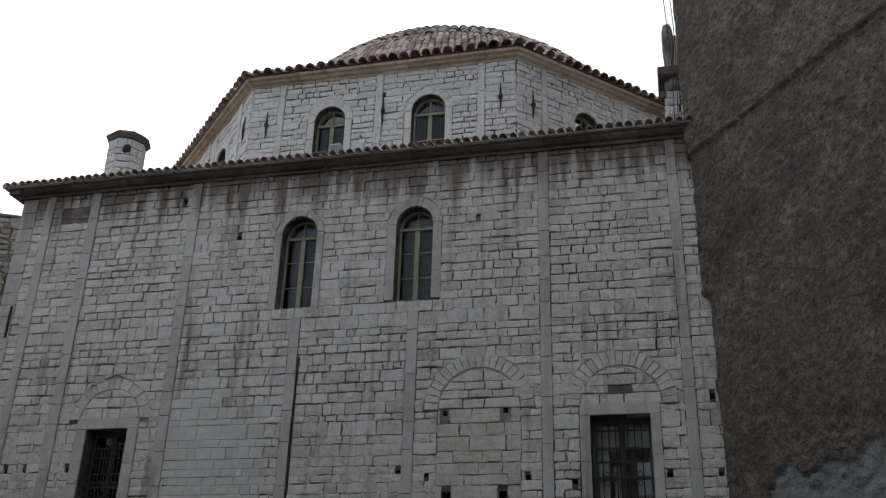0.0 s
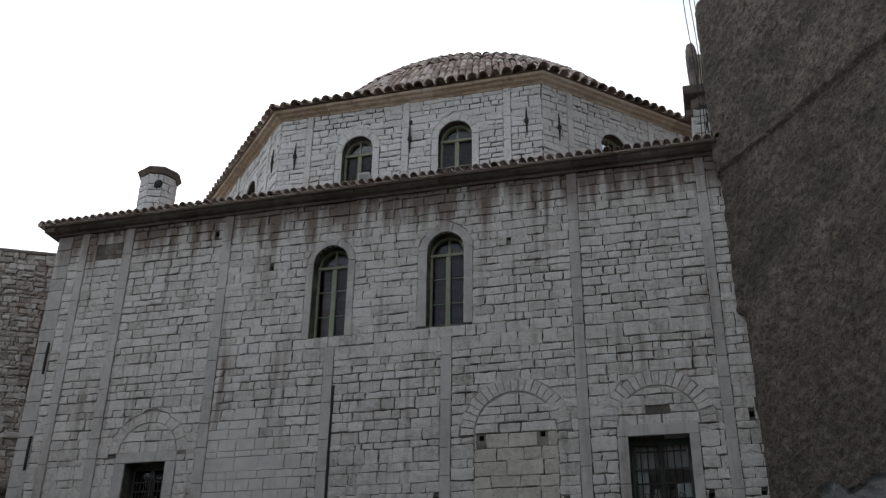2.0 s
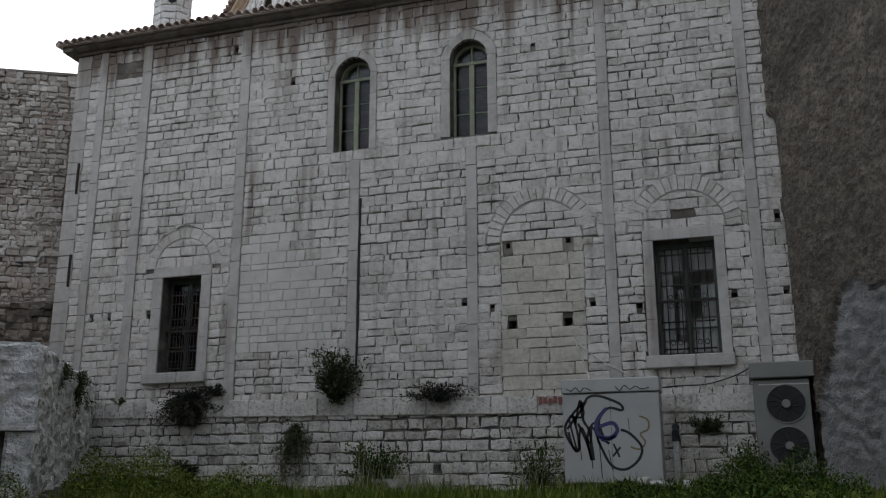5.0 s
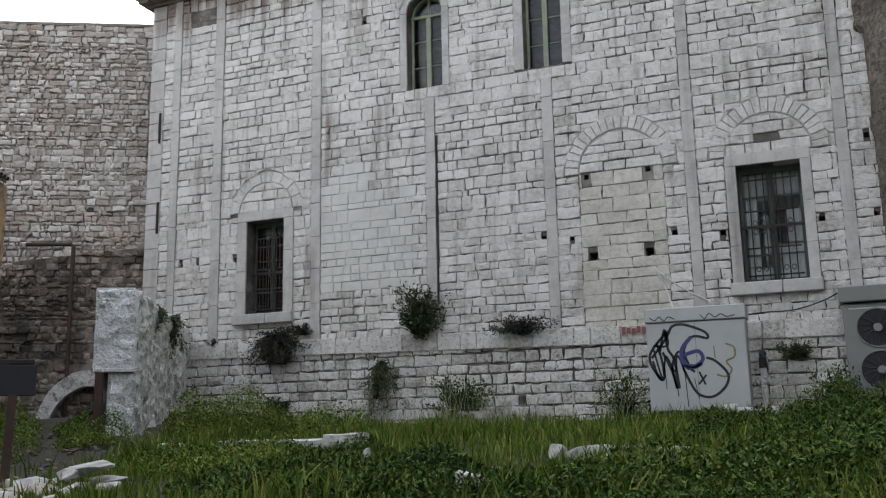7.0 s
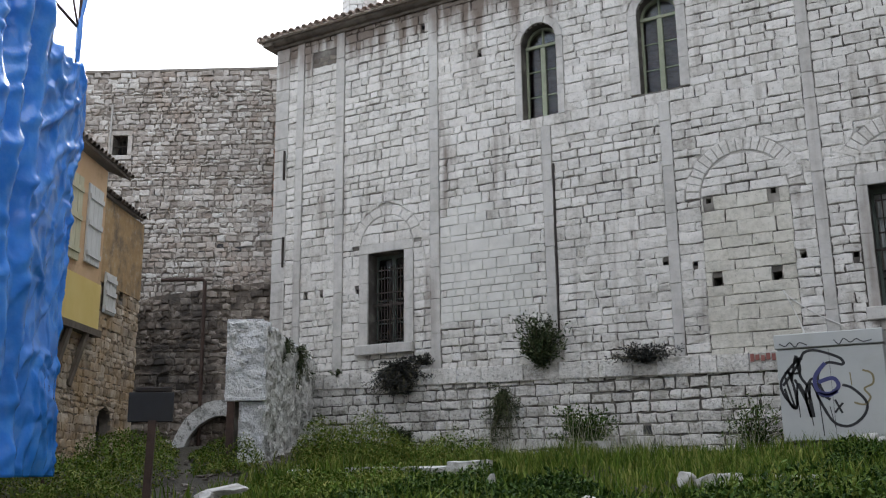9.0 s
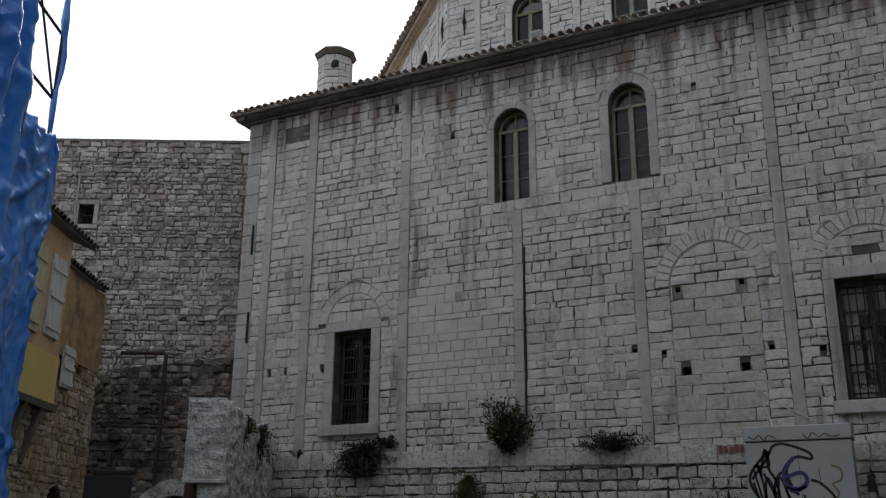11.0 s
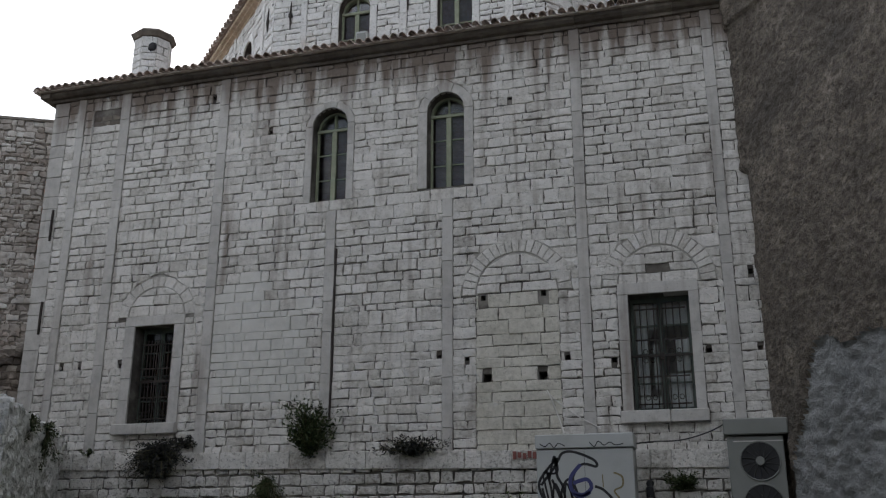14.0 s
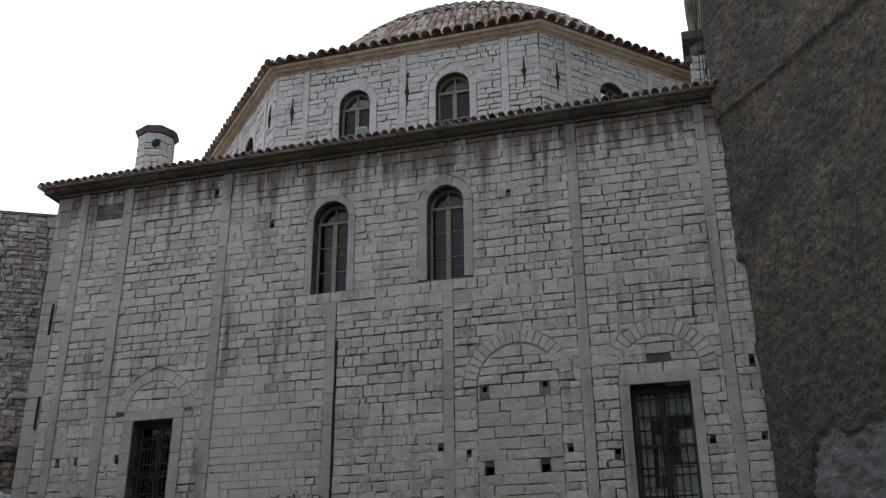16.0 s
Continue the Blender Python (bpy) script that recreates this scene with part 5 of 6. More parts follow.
for j in range(NZt):
    for i in range(NUt):
        a = j * (NUt + 1) + i
        tarp_f.append((a, a + 1, a + NUt + 2, a + NUt + 1))
scaf = thing("scaffold", "pipe scaffold wrapped in creased blue tarpaulin", "scaffold", FT(0, 0, 1.2))
inv = scaf.matrix_basis.inverted()
tp_ob = part("tarpaulin", (tarp_v, tarp_f), M_tarp, scaf, "creased glossy blue tarpaulin sheet")
so = tp_ob.modifiers.new("thickness", "SOLIDIFY")
so.thickness = 0.006
for p in tp_ob.data.polygons:
    p.use_smooth = True
bits = [tp_ob]
for u in (0.06, 1.6, 3.2):
    bits.append(part("upright", tube([FT(u, -0.12, 0.8), FT(u, -0.12, 10.8)], 0.03, 8), M_rust, scaf))
for z in (3.2, 5.2, 7.2, 8.42, 9.6, 10.5):
    bits.append(part("rail", tube([FT(-0.02, -0.16, z), FT(3.4, -0.16, z)], 0.025, 8), M_rust, scaf))
bits.append(part("brace", tube([FT(0.06, -0.14, 8.4), FT(1.6, -0.14, 10.6)], 0.02, 6), M_rust, scaf))
rag = tube([FT(0.05 + 0.05 * math.sin(i), -0.1, 7.7 + 0.3 * i) for i in range(10)], [0.02, 0.045, 0.05, 0.03, 0.06, 0.07, 0.05, 0.07, 0.05, 0.03], 7)
bits.append(part("rag", rag, M_tarp, scaf, "twisted blue tarpaulin strip"))
for o in bits:
    o.matrix_parent_inverse = inv

# signboard seen from behind
sx, sy = -9.56, -9.56
sign = thing("signboard", "dark signboard on a rusty iron post among weeds", "sign", (sx, sy, gz(sx, sy)))
Ms = Matrix.Rotation(radians(35), 4, "Z")
g0 = gz(sx, sy)
part("post", boxed(-0.05, 0.05, -0.03, 0.03, -0.2, 2.02 - g0, m=Ms @ Matrix.Rotation(radians(1.5), 4, "Y")), M_rust, sign)
part("board", boxed(-0.31, 0.29, 0.031, 0.06, 2.0 - g0, 2.40 - g0, m=Ms, bevel=0.012), M_dark, sign, "dark weathered board")
part("board_top", boxed(-0.22, 0.26, 0.031, 0.055, 2.402 - g0, 2.47 - g0, m=Ms, bevel=0.01), M_iron, sign)

# ---- cabinet, air conditioner, cables ----
cab = thing("electrical_cabinet", "grey steel electrical cabinet covered with sprayed scrawls", "cabinet", (-2.07, -1.0, 1.5))
inv = cab.matrix_basis.inverted()
CA, CB = -2.95, -1.20
bits = [part("body", boxed(CA, CB, -1.2, -0.65, 1.74, 3.33, bevel=0.012), M_cabinet, cab),
        part("hood", boxed(CA - 0.02, CB + 0.02, -1.23, -0.62, 3.345, 3.60, bevel=0.015), M_cabinet, cab),
        part("plinth", boxed(CA + 0.2, CB - 0.7, -1.1, -0.7, 1.2, 1.738), M_marble, cab, "rough concrete plinth"),
        part("plinth", boxed(CA + 1.2, CB - 0.05, -1.1, -0.7, 1.2, 1.738), M_marble, cab)]
# dark strip on the front, painted as shade between the doors
bits.append(part("door_gap", boxed((CA + CB) / 2 - 0.003, (CA + CB) / 2 + 0.003, -1.2015, -1.2, 1.78, 3.3), M_dark, cab))


def spray(pts, w, material, y=-1.203, smooth_n=6):
    """A sprayed stroke lying on the cabinet's front: u, z points run through a smooth curve."""
    P_ = [Vector((p[0], p[1], 0)) for p in pts]
    line = []
    for i in range(len(P_) - 1):
        a, b, c, d = P_[max(i - 1, 0)], P_[i], P_[i + 1], P_[min(i + 2, len(P_) - 1)]
        for k in range(smooth_n):
            t = k / smooth_n
            line.append(0.5 * ((2 * b) + (c - a) * t + (2 * a - 5 * b + 4 * c - d) * t * t + (3 * b - a - 3 * c + d) * t ** 3))
    line.append(P_[-1])
    vs, fs = [], []
    for i, p in enumerate(line):
        d = (line[min(i + 1, len(line) - 1)] - line[max(i - 1, 0)]).normalized()
        n = Vector((-d.y, d.x, 0)) * w * 0.68
        vs += [(p.x + n.x, y, p.y + n.y), (p.x - n.x, y, p.y - n.y)]
        if i:
            fs.append((2 * i - 2, 2 * i - 1, 2 * i + 1, 2 * i))
    o = part("spray_stroke", (vs, fs), material, cab)
    bits.append(o)


sx_ = lambda px: CA + (px - 1143) / 173 * 1.75
sz_ = lambda py: 1.74 + (729 - py) / 182 * 1.86
def S(text, w, m, y=-1.203):
    spray([(sx_(float(a.split(",")[0])), sz_(float(a.split(",")[1]))) for a in text.split()], w, m, y)
S("1166,675 1150,650 1147,630 1160,610 1180,590 1178,600 1150,635", 0.035, M_ink)
S("1160,608 1168,640 1170,672 1160,668 1152,640", 0.032, M_ink)
S("1176,588 1180,620 1190,640 1196,690", 0.035, M_ink)
S("1170,625 1185,660 1192,690 1186,650 1200,625 1212,655 1222,650", 0.032, M_ink)
S("1183,592 1190,580 1210,578 1245,592 1250,604 1225,600 1208,622 1215,650", 0.035, M_ink)
S("1225,662 1205,650 1212,672 1228,700 1252,706 1275,690 1281,668 1262,645 1246,638", 0.034, M_ink)
S("1232,662 1242,685", 0.026, M_ink)
S("1244,668 1230,684", 0.026, M_ink)
S("1222,600 1204,622 1206,645 1225,652 1240,640 1232,626 1208,632", 0.05, M_ink_b, -1.2045)
S("1206,650 1222,655 1238,648", 0.04, M_ink_b, -1.2045)
S("1165,628 1175,585 1180,613 1154,613", 0.028, M_ink)
S("1154,618 1168,673 1175,632 1190,660 1196,632 1209,666", 0.026, M_ink)
S("1190,660 1194,704", 0.012, M_ink)
S("1207,660 1210,722", 0.012, M_ink)
S("1223,673 1229,708", 0.010, M_ink)
S("1172,640 1174,690", 0.010, M_ink)
S("1280,615 1294,622 1294,638 1280,646 1288,660 1278,672 1262,668", 0.024, M_ink_o)
S("1260,618 1261,640", 0.014, M_ink_o)
S("1150,563 1160,568 1168,562 1176,570 1184,563 1196,568", 0.013, M_ink, -1.2335)
S("1240,562 1248,570 1256,561 1266,568 1276,563 1286,568 1300,566", 0.013, M_ink, -1.2335)
for o in bits:
    o.matrix_parent_inverse = inv
for k in range(5):
    tagged(part("sprayed_mark", boxed(-3.62 + k * 0.1, -3.55 + k * 0.1, -0.152, -0.146, 3.27 + 0.02 * (k % 2), 3.42 - 0.02 * (k % 3)), M_ink_r), "faded red sprayed mark on a stone ledge", "graffiti", "red sprayed marks")

acu = thing("air_conditioner", "tall beige outdoor air conditioner with two fans", "air conditioner", (0.95, -0.55, 1.6))
inv = acu.matrix_basis.inverted()
AA, AB = 0.42, 1.38
bits = [part("case", boxed(AA, AB, -0.6, -0.18, 1.9, 3.54, bevel=0.015), M_ac, acu),
        part("hood", boxed(AA - 0.05, AB + 0.1, -0.68, -0.15, 3.56, 3.85, bevel=0.02), M_ac, acu),
        part("label_strip", boxed(AA + 0.1, AB, -0.606, -0.602, 3.44, 3.46), M_cable_w, acu)]
for zc in (3.1, 2.36):
    xc = 0.96
    ring = [(xc + 0.34 * math.cos(t * math.tau / 24), -0.61, zc + 0.34 * math.sin(t * math.tau / 24)) for t in range(25)]
    bits.append(part("fan_ring", tube(ring, 0.014, 5), M_ac, acu))
    bm = bmesh.new()
    bmesh.ops.create_cone(bm, cap_ends=True, segments=28, radius1=0.325, radius2=0.325, depth=0.006, matrix=Matrix.Translation((xc, -0.604, zc)) @ Matrix.Rotation(radians(90), 4, "X"))
    # dark disc on the case face stands in for the shaded fan opening
    bits.append(part("fan_recess", bm, M_dark, acu))
    bm = bmesh.new()
    bmesh.ops.create_cone(bm, cap_ends=True, segments=16, radius1=0.08, radius2=0.07, depth=0.04, matrix=Matrix.Translation((xc, -0.63, zc)) @ Matrix.Rotation(radians(90), 4, "X"))
    bits.append(part("fan_hub", bm, M_ac, acu))
    for k in range(14):
        a = k * math.tau / 14
        bits.append(part("fan_blade", tube([(xc + 0.08 * math.cos(a), -0.615, zc + 0.08 * math.sin(a)), (xc + 0.32 * math.cos(a + 0.25), -0.612, zc + 0.32 * math.sin(a + 0.25))], 0.008, 4), M_cable, acu))
for u in (AA + 0.1, AB - 0.1):
    bits.append(part("foot", boxed(u - 0.05, u + 0.05, -0.55, -0.2, 1.4, 1.898), M_rust, acu))
for o in bits:
    o.matrix_parent_inverse = inv


def cable(pts, r, m, label):
    P_ = [Vector(p) for p in pts]
    line = []
    for i in range(len(P_) - 1):
        a, b, c, d = P_[max(i - 1, 0)], P_[i], P_[i + 1], P_[min(i + 2, len(P_) - 1)]
        line += [0.5 * ((2 * b) + (c - a) * (k / 6) + (2 * a - 5 * b + 4 * c - d) * (k / 6) ** 2 + (3 * b - a - 3 * c + d) * (k / 6) ** 3) for k in range(6)]
    line.append(P_[-1])
    tagged(part("cable", tube(line, r, 6), m), label, "cable")


cable([(-2.92, -0.03, 4.60), (-2.85, -0.08, 4.45), (-2.72, -0.07, 4.1), (-2.6, -0.2, 3.75), (-2.6, -0.6, 3.6)], 0.016, M_cable_w, "white cable hanging from a wall hole to a cabinet")
cable([(-2.92, -0.03, 4.58), (-2.7, -0.07, 4.35), (-2.3, -0.08, 4.05), (-1.95, -0.08, 3.85), (-1.9, -0.1, 3.8)], 0.014, M_cable_w, "pale cable running slantwise across the wall")
cable([(-1.2, -0.7, 3.45), (-0.9, -0.3, 3.52), (-0.4, -0.14, 3.55), (0.1, -0.15, 3.68), (0.45, -0.4, 3.82)], 0.013, M_cable, "thin dark cable sagging between cabinet and air conditioner")
vent = thing("vent_pipe", "short white plastic pipe rising from weeds", "pipe", (-1.02, -0.25, 1.7))
part("tube", tube([(0, 0, -0.2), (0, 0, 0.8)], 0.055, 10), M_white, vent)
part("elbow", tube([(0, 0, 0.8), (0, 0, 0.98), (0, 0.08, 1.06), (0, 0.2, 1.08)], 0.07, 10), M_dark, vent, "dark elbow at its top")
cable([(-15.17, -0.06, 9.6), (-15.17, -0.07, 9.2), (-15.17, -0.06, 8.8)], 0.03, M_iron, "wrought-iron wall anchor bar")
cable([(-15.14, -0.06, 7.25), (-15.14, -0.07, 6.85), (-15.14, -0.06, 6.45)], 0.03, M_iron, "wrought-iron wall anchor bar")
# dark bar added in place of the shade in an upright open joint
tagged(part("iron_rod", tube([(-7.55, -0.03, 7.95), (-7.56, -0.035, 6.5), (-7.55, -0.03, 5.2), (-7.57, -0.03, 4.2)], 0.026, 6), M_iron), "long dark bar standing in for a shaded open joint beside a strip", "rod")

# ---- plants ----
def leaf(vs, fs, p, d, n, L, w):
    o = len(vs)
    s = d.cross(n).normalized() * w
    vs += [tuple(p), tuple(p + d * L * 0.5 + s + n * L * 0.05), tuple(p + d * L), tuple(p + d * L * 0.5 - s + n * L * 0.05)]
    fs += [(o, o + 1, o + 2), (o, o + 2, o + 3)]


def rv():
    return Vector((R.gauss(0, 1), R.gauss(0, 1), R.gauss(0, 1))).normalized()


def shrub(name, at, size, n, material, label, droop=0.0, L=0.07, group=""):
    """Stems fan out from `at`, leaves sit along them."""
    ob = thing(name, label, "plant", at, group)
    vs, fs, sv, sf = [], [], [], []
    for k in range(max(8, n // 22)):
        d = Vector((R.gauss(0, 0.7) * size[0], -abs(R.gauss(0.3, 0.5)) * size[1], (R.uniform(0.3, 1.0) - droop * R.uniform(0.6, 2.0)) * size[2]))
        t = tube([(0, 0, 0), tuple(d * 0.5 + Vector((0, 0, 0.08 * size[2]))), tuple(d)], [0.008, 0.006, 0.003], 4)
        o = len(sv)
        sv += t[0]
        sf += [tuple(i + o for i in f) for f in t[1]]
        for _ in range(40):
            s = R.random() ** 0.7
            p = d * s + rv() * 0.12 * (size[0] + size[2]) * 0.5
            leaf(vs, fs, p, (d.normalized() + rv() * 1.1).normalized(), rv(), L * R.uniform(0.6, 1.4), L * 0.22)
    part("stem", (sv, sf), M_stem, ob)
    tagged(part("leaves", (vs, fs), material, ob), kind="stuff")
    return ob


shrub("wall_shrub", (-7.95, -0.12, 3.45), (0.42, 0.35, 1.15), 1500, M_shrub, "grey-green wild shrub growing upright from the stone ledge", 0, 0.09)
shrub("wall_shrub", (-5.65, -0.14, 3.42), (0.5, 0.3, 0.42), 1000, M_purple, "low dark dry bush on the stone ledge", 0.15, 0.06)
shrub("wall_shrub", (-11.45, -0.16, 3.62), (0.42, 0.3, 0.5), 4200, M_purple, "dark drooping bush hanging over the ledge", 0.85, 0.06)
shrub("wall_shrub", (-10.95, -0.1, 3.72), (0.25, 0.2, 0.25), 400, M_purple, "small dark bush on the ledge", 0.2, 0.06)
shrub("wall_shrub", (-8.9, -0.1, 3.0), (0.4, 0.3, 0.7), 1000, M_shrub, "dark trailing plant hanging below the ledge", 1.3, 0.06)
shrub("wall_shrub", (-11.5, -0.12, 1.75), (0.25, 0.25, 0.55), 600, M_shrub, "dark weed at the foot of the wall", 0, 0.07)
shrub("wall_shrub", (-6.9, -0.3, 1.65), (0.5, 0.5, 0.9), 1500, M_weed, "tall dark green weed against the wall", 0, 0.08)
shrub("wall_shrub", (-0.37, -0.1, 2.7), (0.25, 0.25, 0.32), 600, M_shrub, "small green bush rooted in the wall", 0.2, 0.06)
shrub("wall_shrub", (-13.3, -0.1, 3.52), (0.12, 0.1, 0.22), 160, M_shrub, "tiny weed on the ledge", 0.1, 0.05)
shrub("wall_shrub", (-3.6, -0.5, 1.62), (0.4, 0.4, 1.0), 900, M_weed, "tall thin weed beside the cabinet", 0, 0.06)
shrub("wall_shrub", (0.25, -0.9, 1.6), (0.4, 0.4, 0.9), 900, M_weed, "tall weed before the air conditioner", 0, 0.07)


shrub("wall_shrub", (-12.3, -3.35, 3.98), (0.35, 0.35, 0.4), 500, M_shrub, "green weed trailing over a whitewashed wall", 0.9, 0.06)
shrub("wall_shrub", (-12.9, -2.1, 3.92), (0.3, 0.3, 0.5), 500, M_shrub, "green weed trailing over a whitewashed wall", 1.1, 0.06)


def grass(name, n, area, hmin, hmax, material, label, keep=lambda x, y: True, wid=0.012):
    vs, fs, c = [], [], 0
    while c < n:
        x, y = R.uniform(*area[:2]), R.uniform(*area[2:])
        if not keep(x, y):
            continue
        c += 1
        h = R.uniform(hmin, hmax) * max(0.2, 0.75 + 0.9 * noise.noise((x * 0.8, y * 0.8, 2)) + 0.5 * noise.noise((x * 2.6, y * 2.6, 5)))
        a, b = R.uniform(0, math.tau), R.gauss(0, 0.35)
        z = gz(x, y)
        t = Vector((math.cos(a), math.sin(a), 0))
        o = len(vs)
        top = Vector((x, y, z + h)) + Vector((R.gauss(0, 0.3), R.gauss(0, 0.3), 0)) * h
        mid = Vector((x, y, z + h * 0.55)) + (top - Vector((x, y, z + h))) * 0.35
        vs += [tuple(Vector((x, y, z - 0.02)) - t * wid), tuple(Vector((x, y, z - 0.02)) + t * wid), tuple(mid + t * wid * 0.7), tuple(mid - t * wid * 0.7), tuple(top)]
        fs += [(o, o + 1, o + 2, o + 3), (o + 3, o + 2, o + 4)]
    tagged(part(name, (vs, fs), material), label, "grass", kind="stuff")


lane = lambda x, y: x > -10.6 + (y + 5) * -0.53 - 0.4 or R.random() < 0.04
grass("grass", 42000, (-12, 3, -11.5, -0.3), 0.05, 0.34, M_grass, "bright green uncut grass before the wall", lane)
grass("seed_stalks", 900, (-10, 2, -2.2, -0.15), 0.5, 1.15, M_pale_stem, "thin pale dry stalks along the wall foot", lambda x, y: x < -3.2 or x > -1.0, 0.004)


def weeds(name, patches, material, label):
    vs, fs = [], []
    for cx_, cy_, rx, ry, h, n in patches:
        for _ in range(n):
            a, r = R.uniform(0, math.tau), math.sqrt(R.random())
            x, y = cx_ + rx * r * math.cos(a), cy_ + ry * r * math.sin(a)
            hh = h * (1 - 0.6 * r * r) * max(0.15, 0.72 + 0.9 * noise.noise((x * 1.5, y * 1.5, 6)))
            z = gz(x, y) + hh * R.random() ** 0.5
            leaf(vs, fs, Vector((x, y, z)), (rv() + Vector((0, -0.2, 0.25))).normalized(), (Vector((0, 0, 1)) + rv() * 0.6).normalized(), R.uniform(0.03, 0.085), R.uniform(0.007, 0.018))
    tagged(part(name, (vs, fs), material), label, "weeds", kind="stuff")


weeds("weeds", [(-4.7, -9.9, 1.9, 1.1, 0.42, 16000), (-3.4, -10.6, 2.2, 0.8, 0.34, 11000), (-1.0, -10.4, 2.0, 1.2, 0.42, 9000), (1.0, -8.6, 2.0, 2.2, 0.6, 14000), (0.7, -2.6, 1.3, 1.3, 0.75, 10000),
                (-0.4, -5.0, 1.4, 1.9, 0.45, 9000), (-1.6, -2.6, 0.6, 0.6, 0.35, 2500), (-6.8, -0.6, 0.5, 0.3, 0.5, 1500), (-5.2, -7.6, 1.0, 0.7, 0.3, 4500)],
      M_weed, "thick dark leafy weeds in the foreground")
weeds("weeds_tall", [(-10.1, -3.9, 1.3, 1.1, 1.0, 9000), (-8.9, -3.0, 1.3, 1.2, 0.55, 5000), (-12.2, -9.0, 1.6, 2.2, 0.6, 9000), (-11.0, -6.4, 0.5, 0.7, 0.6, 2500), (-7.6, -7.8, 1.6, 1.0, 0.36, 9000), (-6.3, -8.9, 1.4, 0.9, 0.3, 7000), (-13.2, -6.6, 0.9, 0.9, 0.8, 4000), (-10.7, -9.6, 0.8, 0.8, 0.35, 3500), (-12.4, -4.9, 0.5, 0.9, 0.4, 2500)],
      M_grass, "tall fresh green weeds by the whitewashed wall")

# ---- loose stones ----
def shard(s, k):
    """Angular broken stone: the hull of a few points, with softened arrises."""
    r = random.Random(k)
    bm = bmesh.new()
    for _ in range(15):
        v = Vector((r.gauss(0, 1), r.gauss(0, 1), r.gauss(0, 1))).normalized() * r.uniform(0.8, 1.1)
        bm.verts.new((max(-0.8, min(0.8, v.x)) * s[0], max(-0.8, min(0.8, v.y)) * s[1], max(-0.6, min(0.6, v.z)) * s[2]))
    hull = bmesh.ops.convex_hull(bm, input=bm.verts)
    bmesh.ops.delete(bm, geom=[g for g in hull["geom_interior"] if isinstance(g, bmesh.types.BMVert)], context="VERTS")
    bmesh.ops.bevel(bm, geom=bm.edges[:], offset=min(s) * 0.07, segments=1, affect="EDGES")
    return bm


def loose(x, y, s, k, m=M_marble, label="pale broken stone lying in weeds", up=0.0):
    ob = part("stone_block", shard(s, k), m)
    ob.location = (x, y, gz(x, y) + s[2] * 0.55 + up)
    ob.rotation_euler = (R.uniform(-0.15, 0.15), R.uniform(-0.15, 0.15), R.uniform(0, 3))
    tagged(ob, label, "stone", "loose stones")


PILE = [(-8.0, -10.7, 0.34, 0.0), (-7.55, -10.55, 0.26, 0.0), (-8.3, -10.4, 0.3, 0.0), (-7.9, -10.2, 0.26, 0.1), (-7.45, -10.1, 0.3, 0.0), (-7.2, -10.3, 0.2, 0.0), (-8.0, -11.1, 0.26, 0.0), (-7.7, -10.35, 0.22, 0.16), (-7.3, -10.75, 0.2, 0.0), (-8.5, -10.9, 0.25, 0.0)]
for k, (x, y, s, up) in enumerate(PILE):
    loose(x, y, (s * 1.2, s * R.uniform(0.6, 0.9), s * R.uniform(0.35, 0.6)), k + 1, M_marble if k % 3 else M_rubble, "grey broken building stone in a heap", up)


flat = part("stone_block", shard((0.34, 0.24, 0.09), 77), M_marble)
flat.location, flat.rotation_euler = (-7.5, -10.3, gz(-7.5, -10.3) + 0.27), (0.1, -0.12, 0.35)
tagged(flat, "flat pale broken slab lying on a heap of stones", "stone", "loose stones")
for k in range(26):
    x, y = R.uniform(-9.0, -7.0), R.uniform(-11.4, -9.9)
    loose(x, y, (R.uniform(0.06, 0.16), R.uniform(0.05, 0.12), R.uniform(0.04, 0.09)), 300 + k, (M_marble, M_rubble)[k % 2], "small grey broken stone in a heap", 0.02)
debris = ([], [])
for k in range(420):
    x = R.uniform(-15.5, -8.6)
    y = -5.0 - (x + 10.6) / 0.53 + R.uniform(-4.5, 0.4)
    if not -12.0 < y < -0.5:
        continue
    sz = R.uniform(0.02, 0.09)
    bm = shard((sz, sz * R.uniform(0.6, 1.0), sz * 0.6), 900 + k)
    o = len(debris[0])
    bm.verts.index_update()
    debris[0].extend((v.co.x + x, v.co.y + y, v.co.z + gz(x, y) + sz * 0.15) for v in bm.verts)
    debris[1].extend(tuple(v.index + o for v in f.verts) for f in bm.faces)
    bm.free()
tagged(part("lane_debris", debris, M_dark_rubble), "small stones and debris strewn over the bare lane", "gravel", kind="stuff")


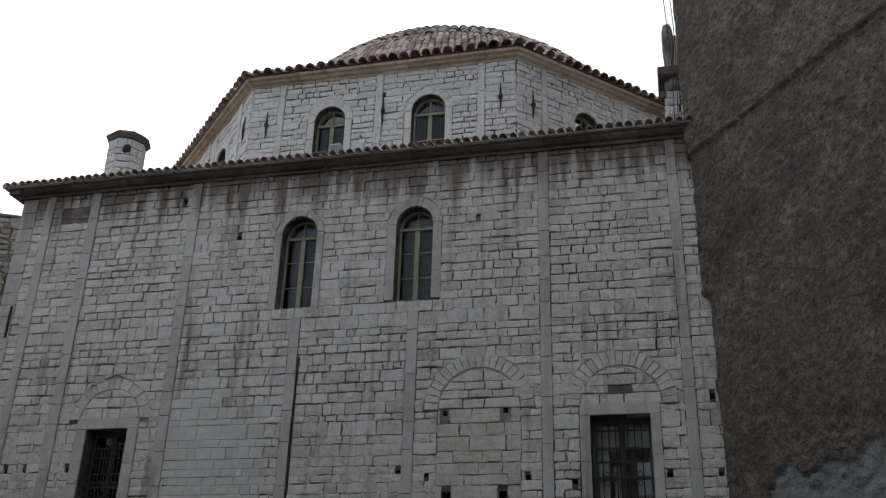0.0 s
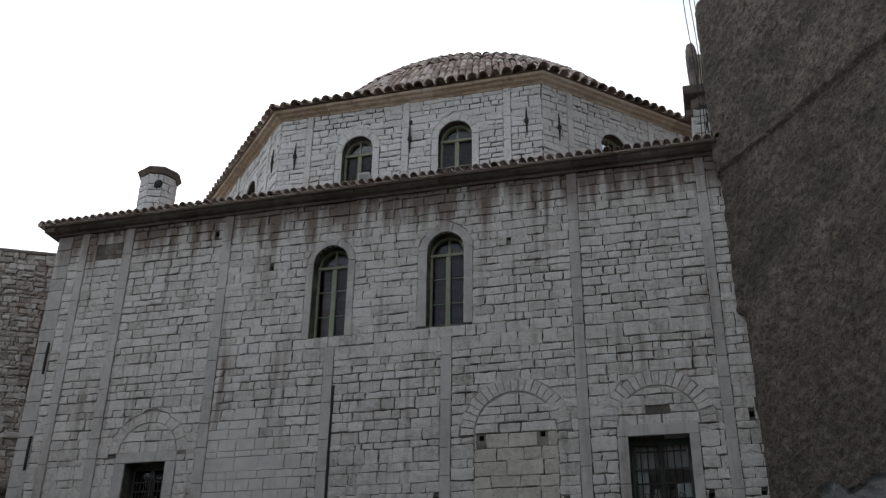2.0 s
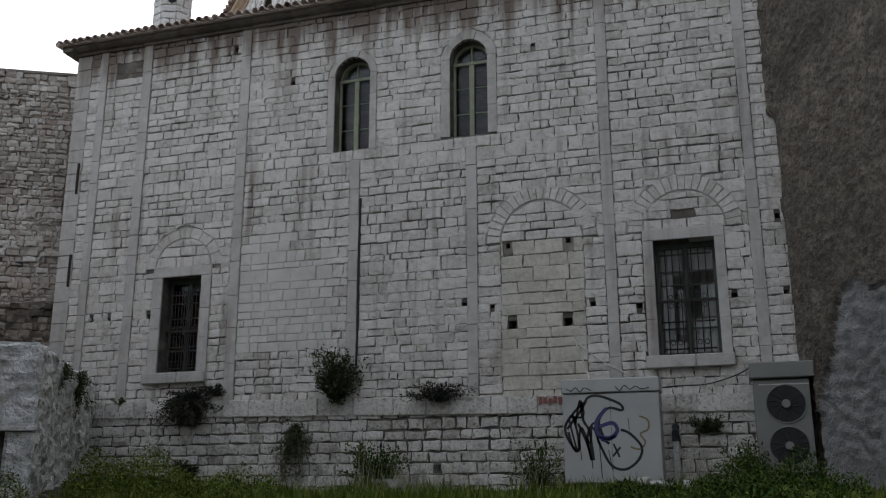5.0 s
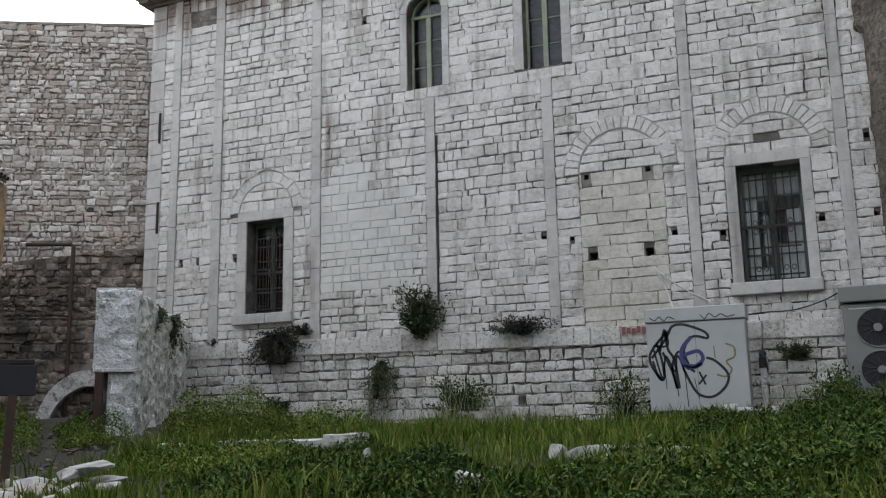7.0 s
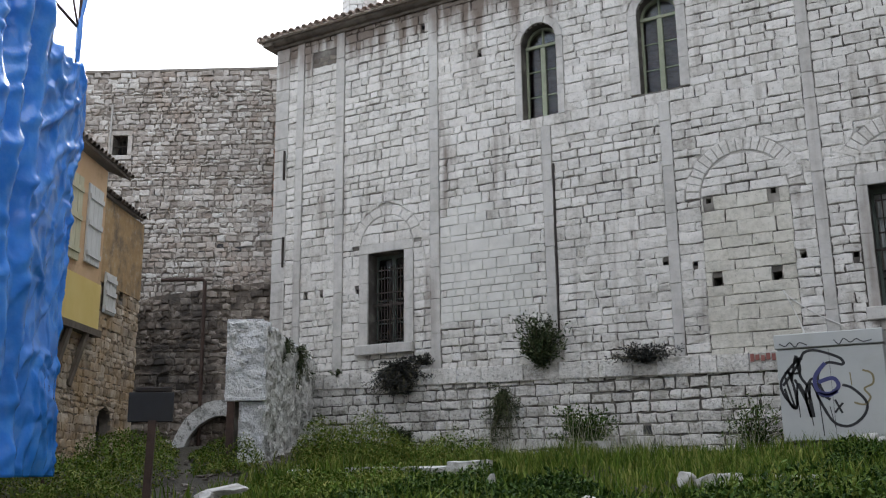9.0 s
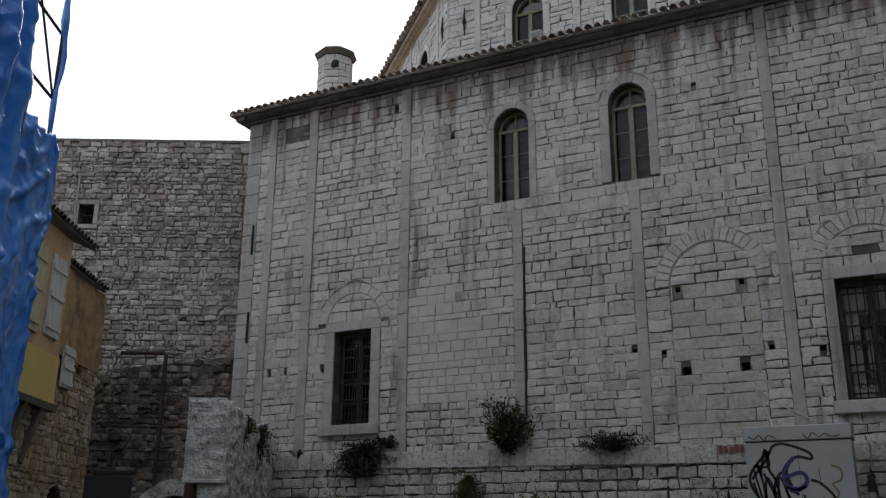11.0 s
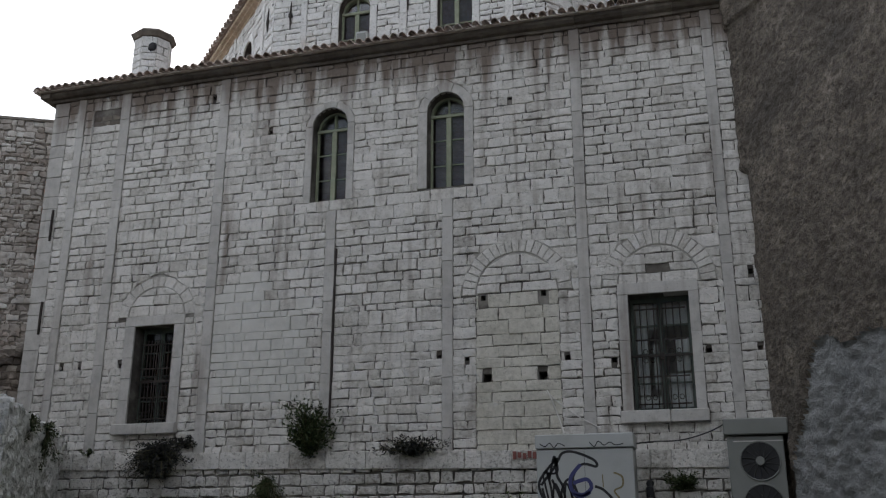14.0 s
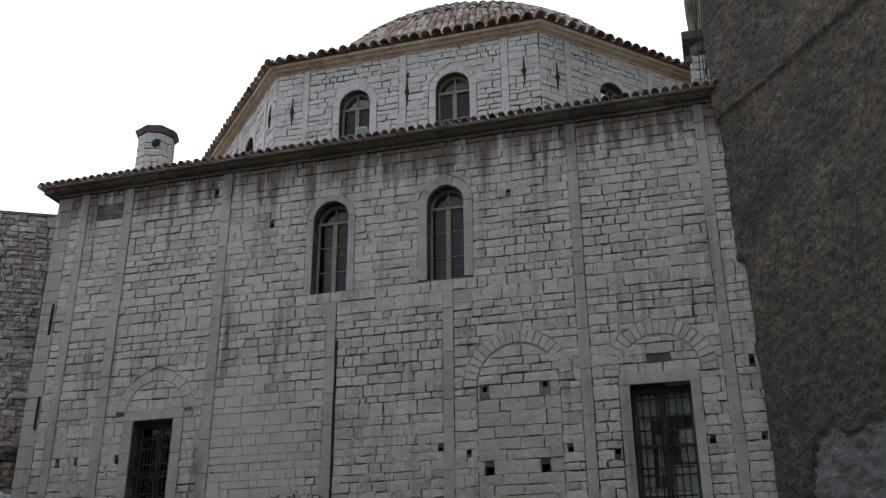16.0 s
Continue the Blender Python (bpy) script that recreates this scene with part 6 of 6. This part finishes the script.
def slab_stone(x, y, w, d, h, turn, label, m=M_marble):
    """A squared old block, chipped."""
    bm = bmesh.new()
    box(bm, -w / 2, w / 2, -d / 2, d / 2, 0, h)
    bmesh.ops.subdivide_edges(bm, edges=bm.edges[:], cuts=3, use_grid_fill=True)
    for v in bm.verts:
        v.co += Vector((noise.noise(v.co * 5 + Vector((x, y, 0))), noise.noise(v.co * 5 + Vector((y, x, 2))), noise.noise(v.co * 6 + Vector((x, y, 5))))) * 0.05
    ob = part("stone_block", bm, m)
    ob.location = (x, y, gz(x, y) - 0.14)
    ob.rotation_euler = (0, 0, turn)
    tagged(ob, label, "stone", "loose stones")


slab_stone(-6.15, -6.85, 0.55, 0.4, 0.42, 0.2, "squared pale marble block half sunk in grass")
slab_stone(-6.9, -6.75, 0.9, 0.35, 0.36, 0.12, "long pale kerb stone among weeds")
slab_stone(-8.0, -6.6, 0.7, 0.35, 0.36, 0.1, "long pale kerb stone among weeds")
slab_stone(-9.25, -6.7, 0.4, 0.35, 0.32, 0.4, "grey squared block among weeds")
slab_stone(-3.95, -8.4, 1.4, 0.25, 0.16, 0.12, "flat pale kerb stone in the grass")
slab_stone(-2.95, -10.45, 0.22, 0.2, 0.36, 0.3, "small upright grey block in the grass")
slab_stone(-2.3, -7.1, 0.75, 0.45, 0.26, 0.25, "pale broken marble slab in the grass")
slab_stone(-1.75, -7.0, 0.55, 0.4, 0.22, -0.2, "pale broken marble slab in the grass")
slab_stone(-6.6, -0.55, 0.6, 0.4, 0.4, 0.1, "grey block fallen at the wall foot")
for k, (x, y, sx2, sz2) in enumerate(((-4.75, -8.94, 0.16, 0.26), (-5.2, -8.5, 0.14, 0.12), (-2.95, -7.5, 0.22, 0.18), (-2.6, -7.9, 0.18, 0.2), (-3.4, -10.3, 0.26, 0.14), (-1.5, -1.7, 0.26, 0.26), (-0.8, -1.6, 0.22, 0.22), (-1.15, -2.2, 0.42, 0.26), (-8.8, -8.8, 0.3, 0.14), (-0.95, -0.4, 0.16, 0.1))):
    loose(x, y, (sx2, sx2 * 0.6, sz2), k + 21, M_marble, "pale marble fragment lying in the grass")
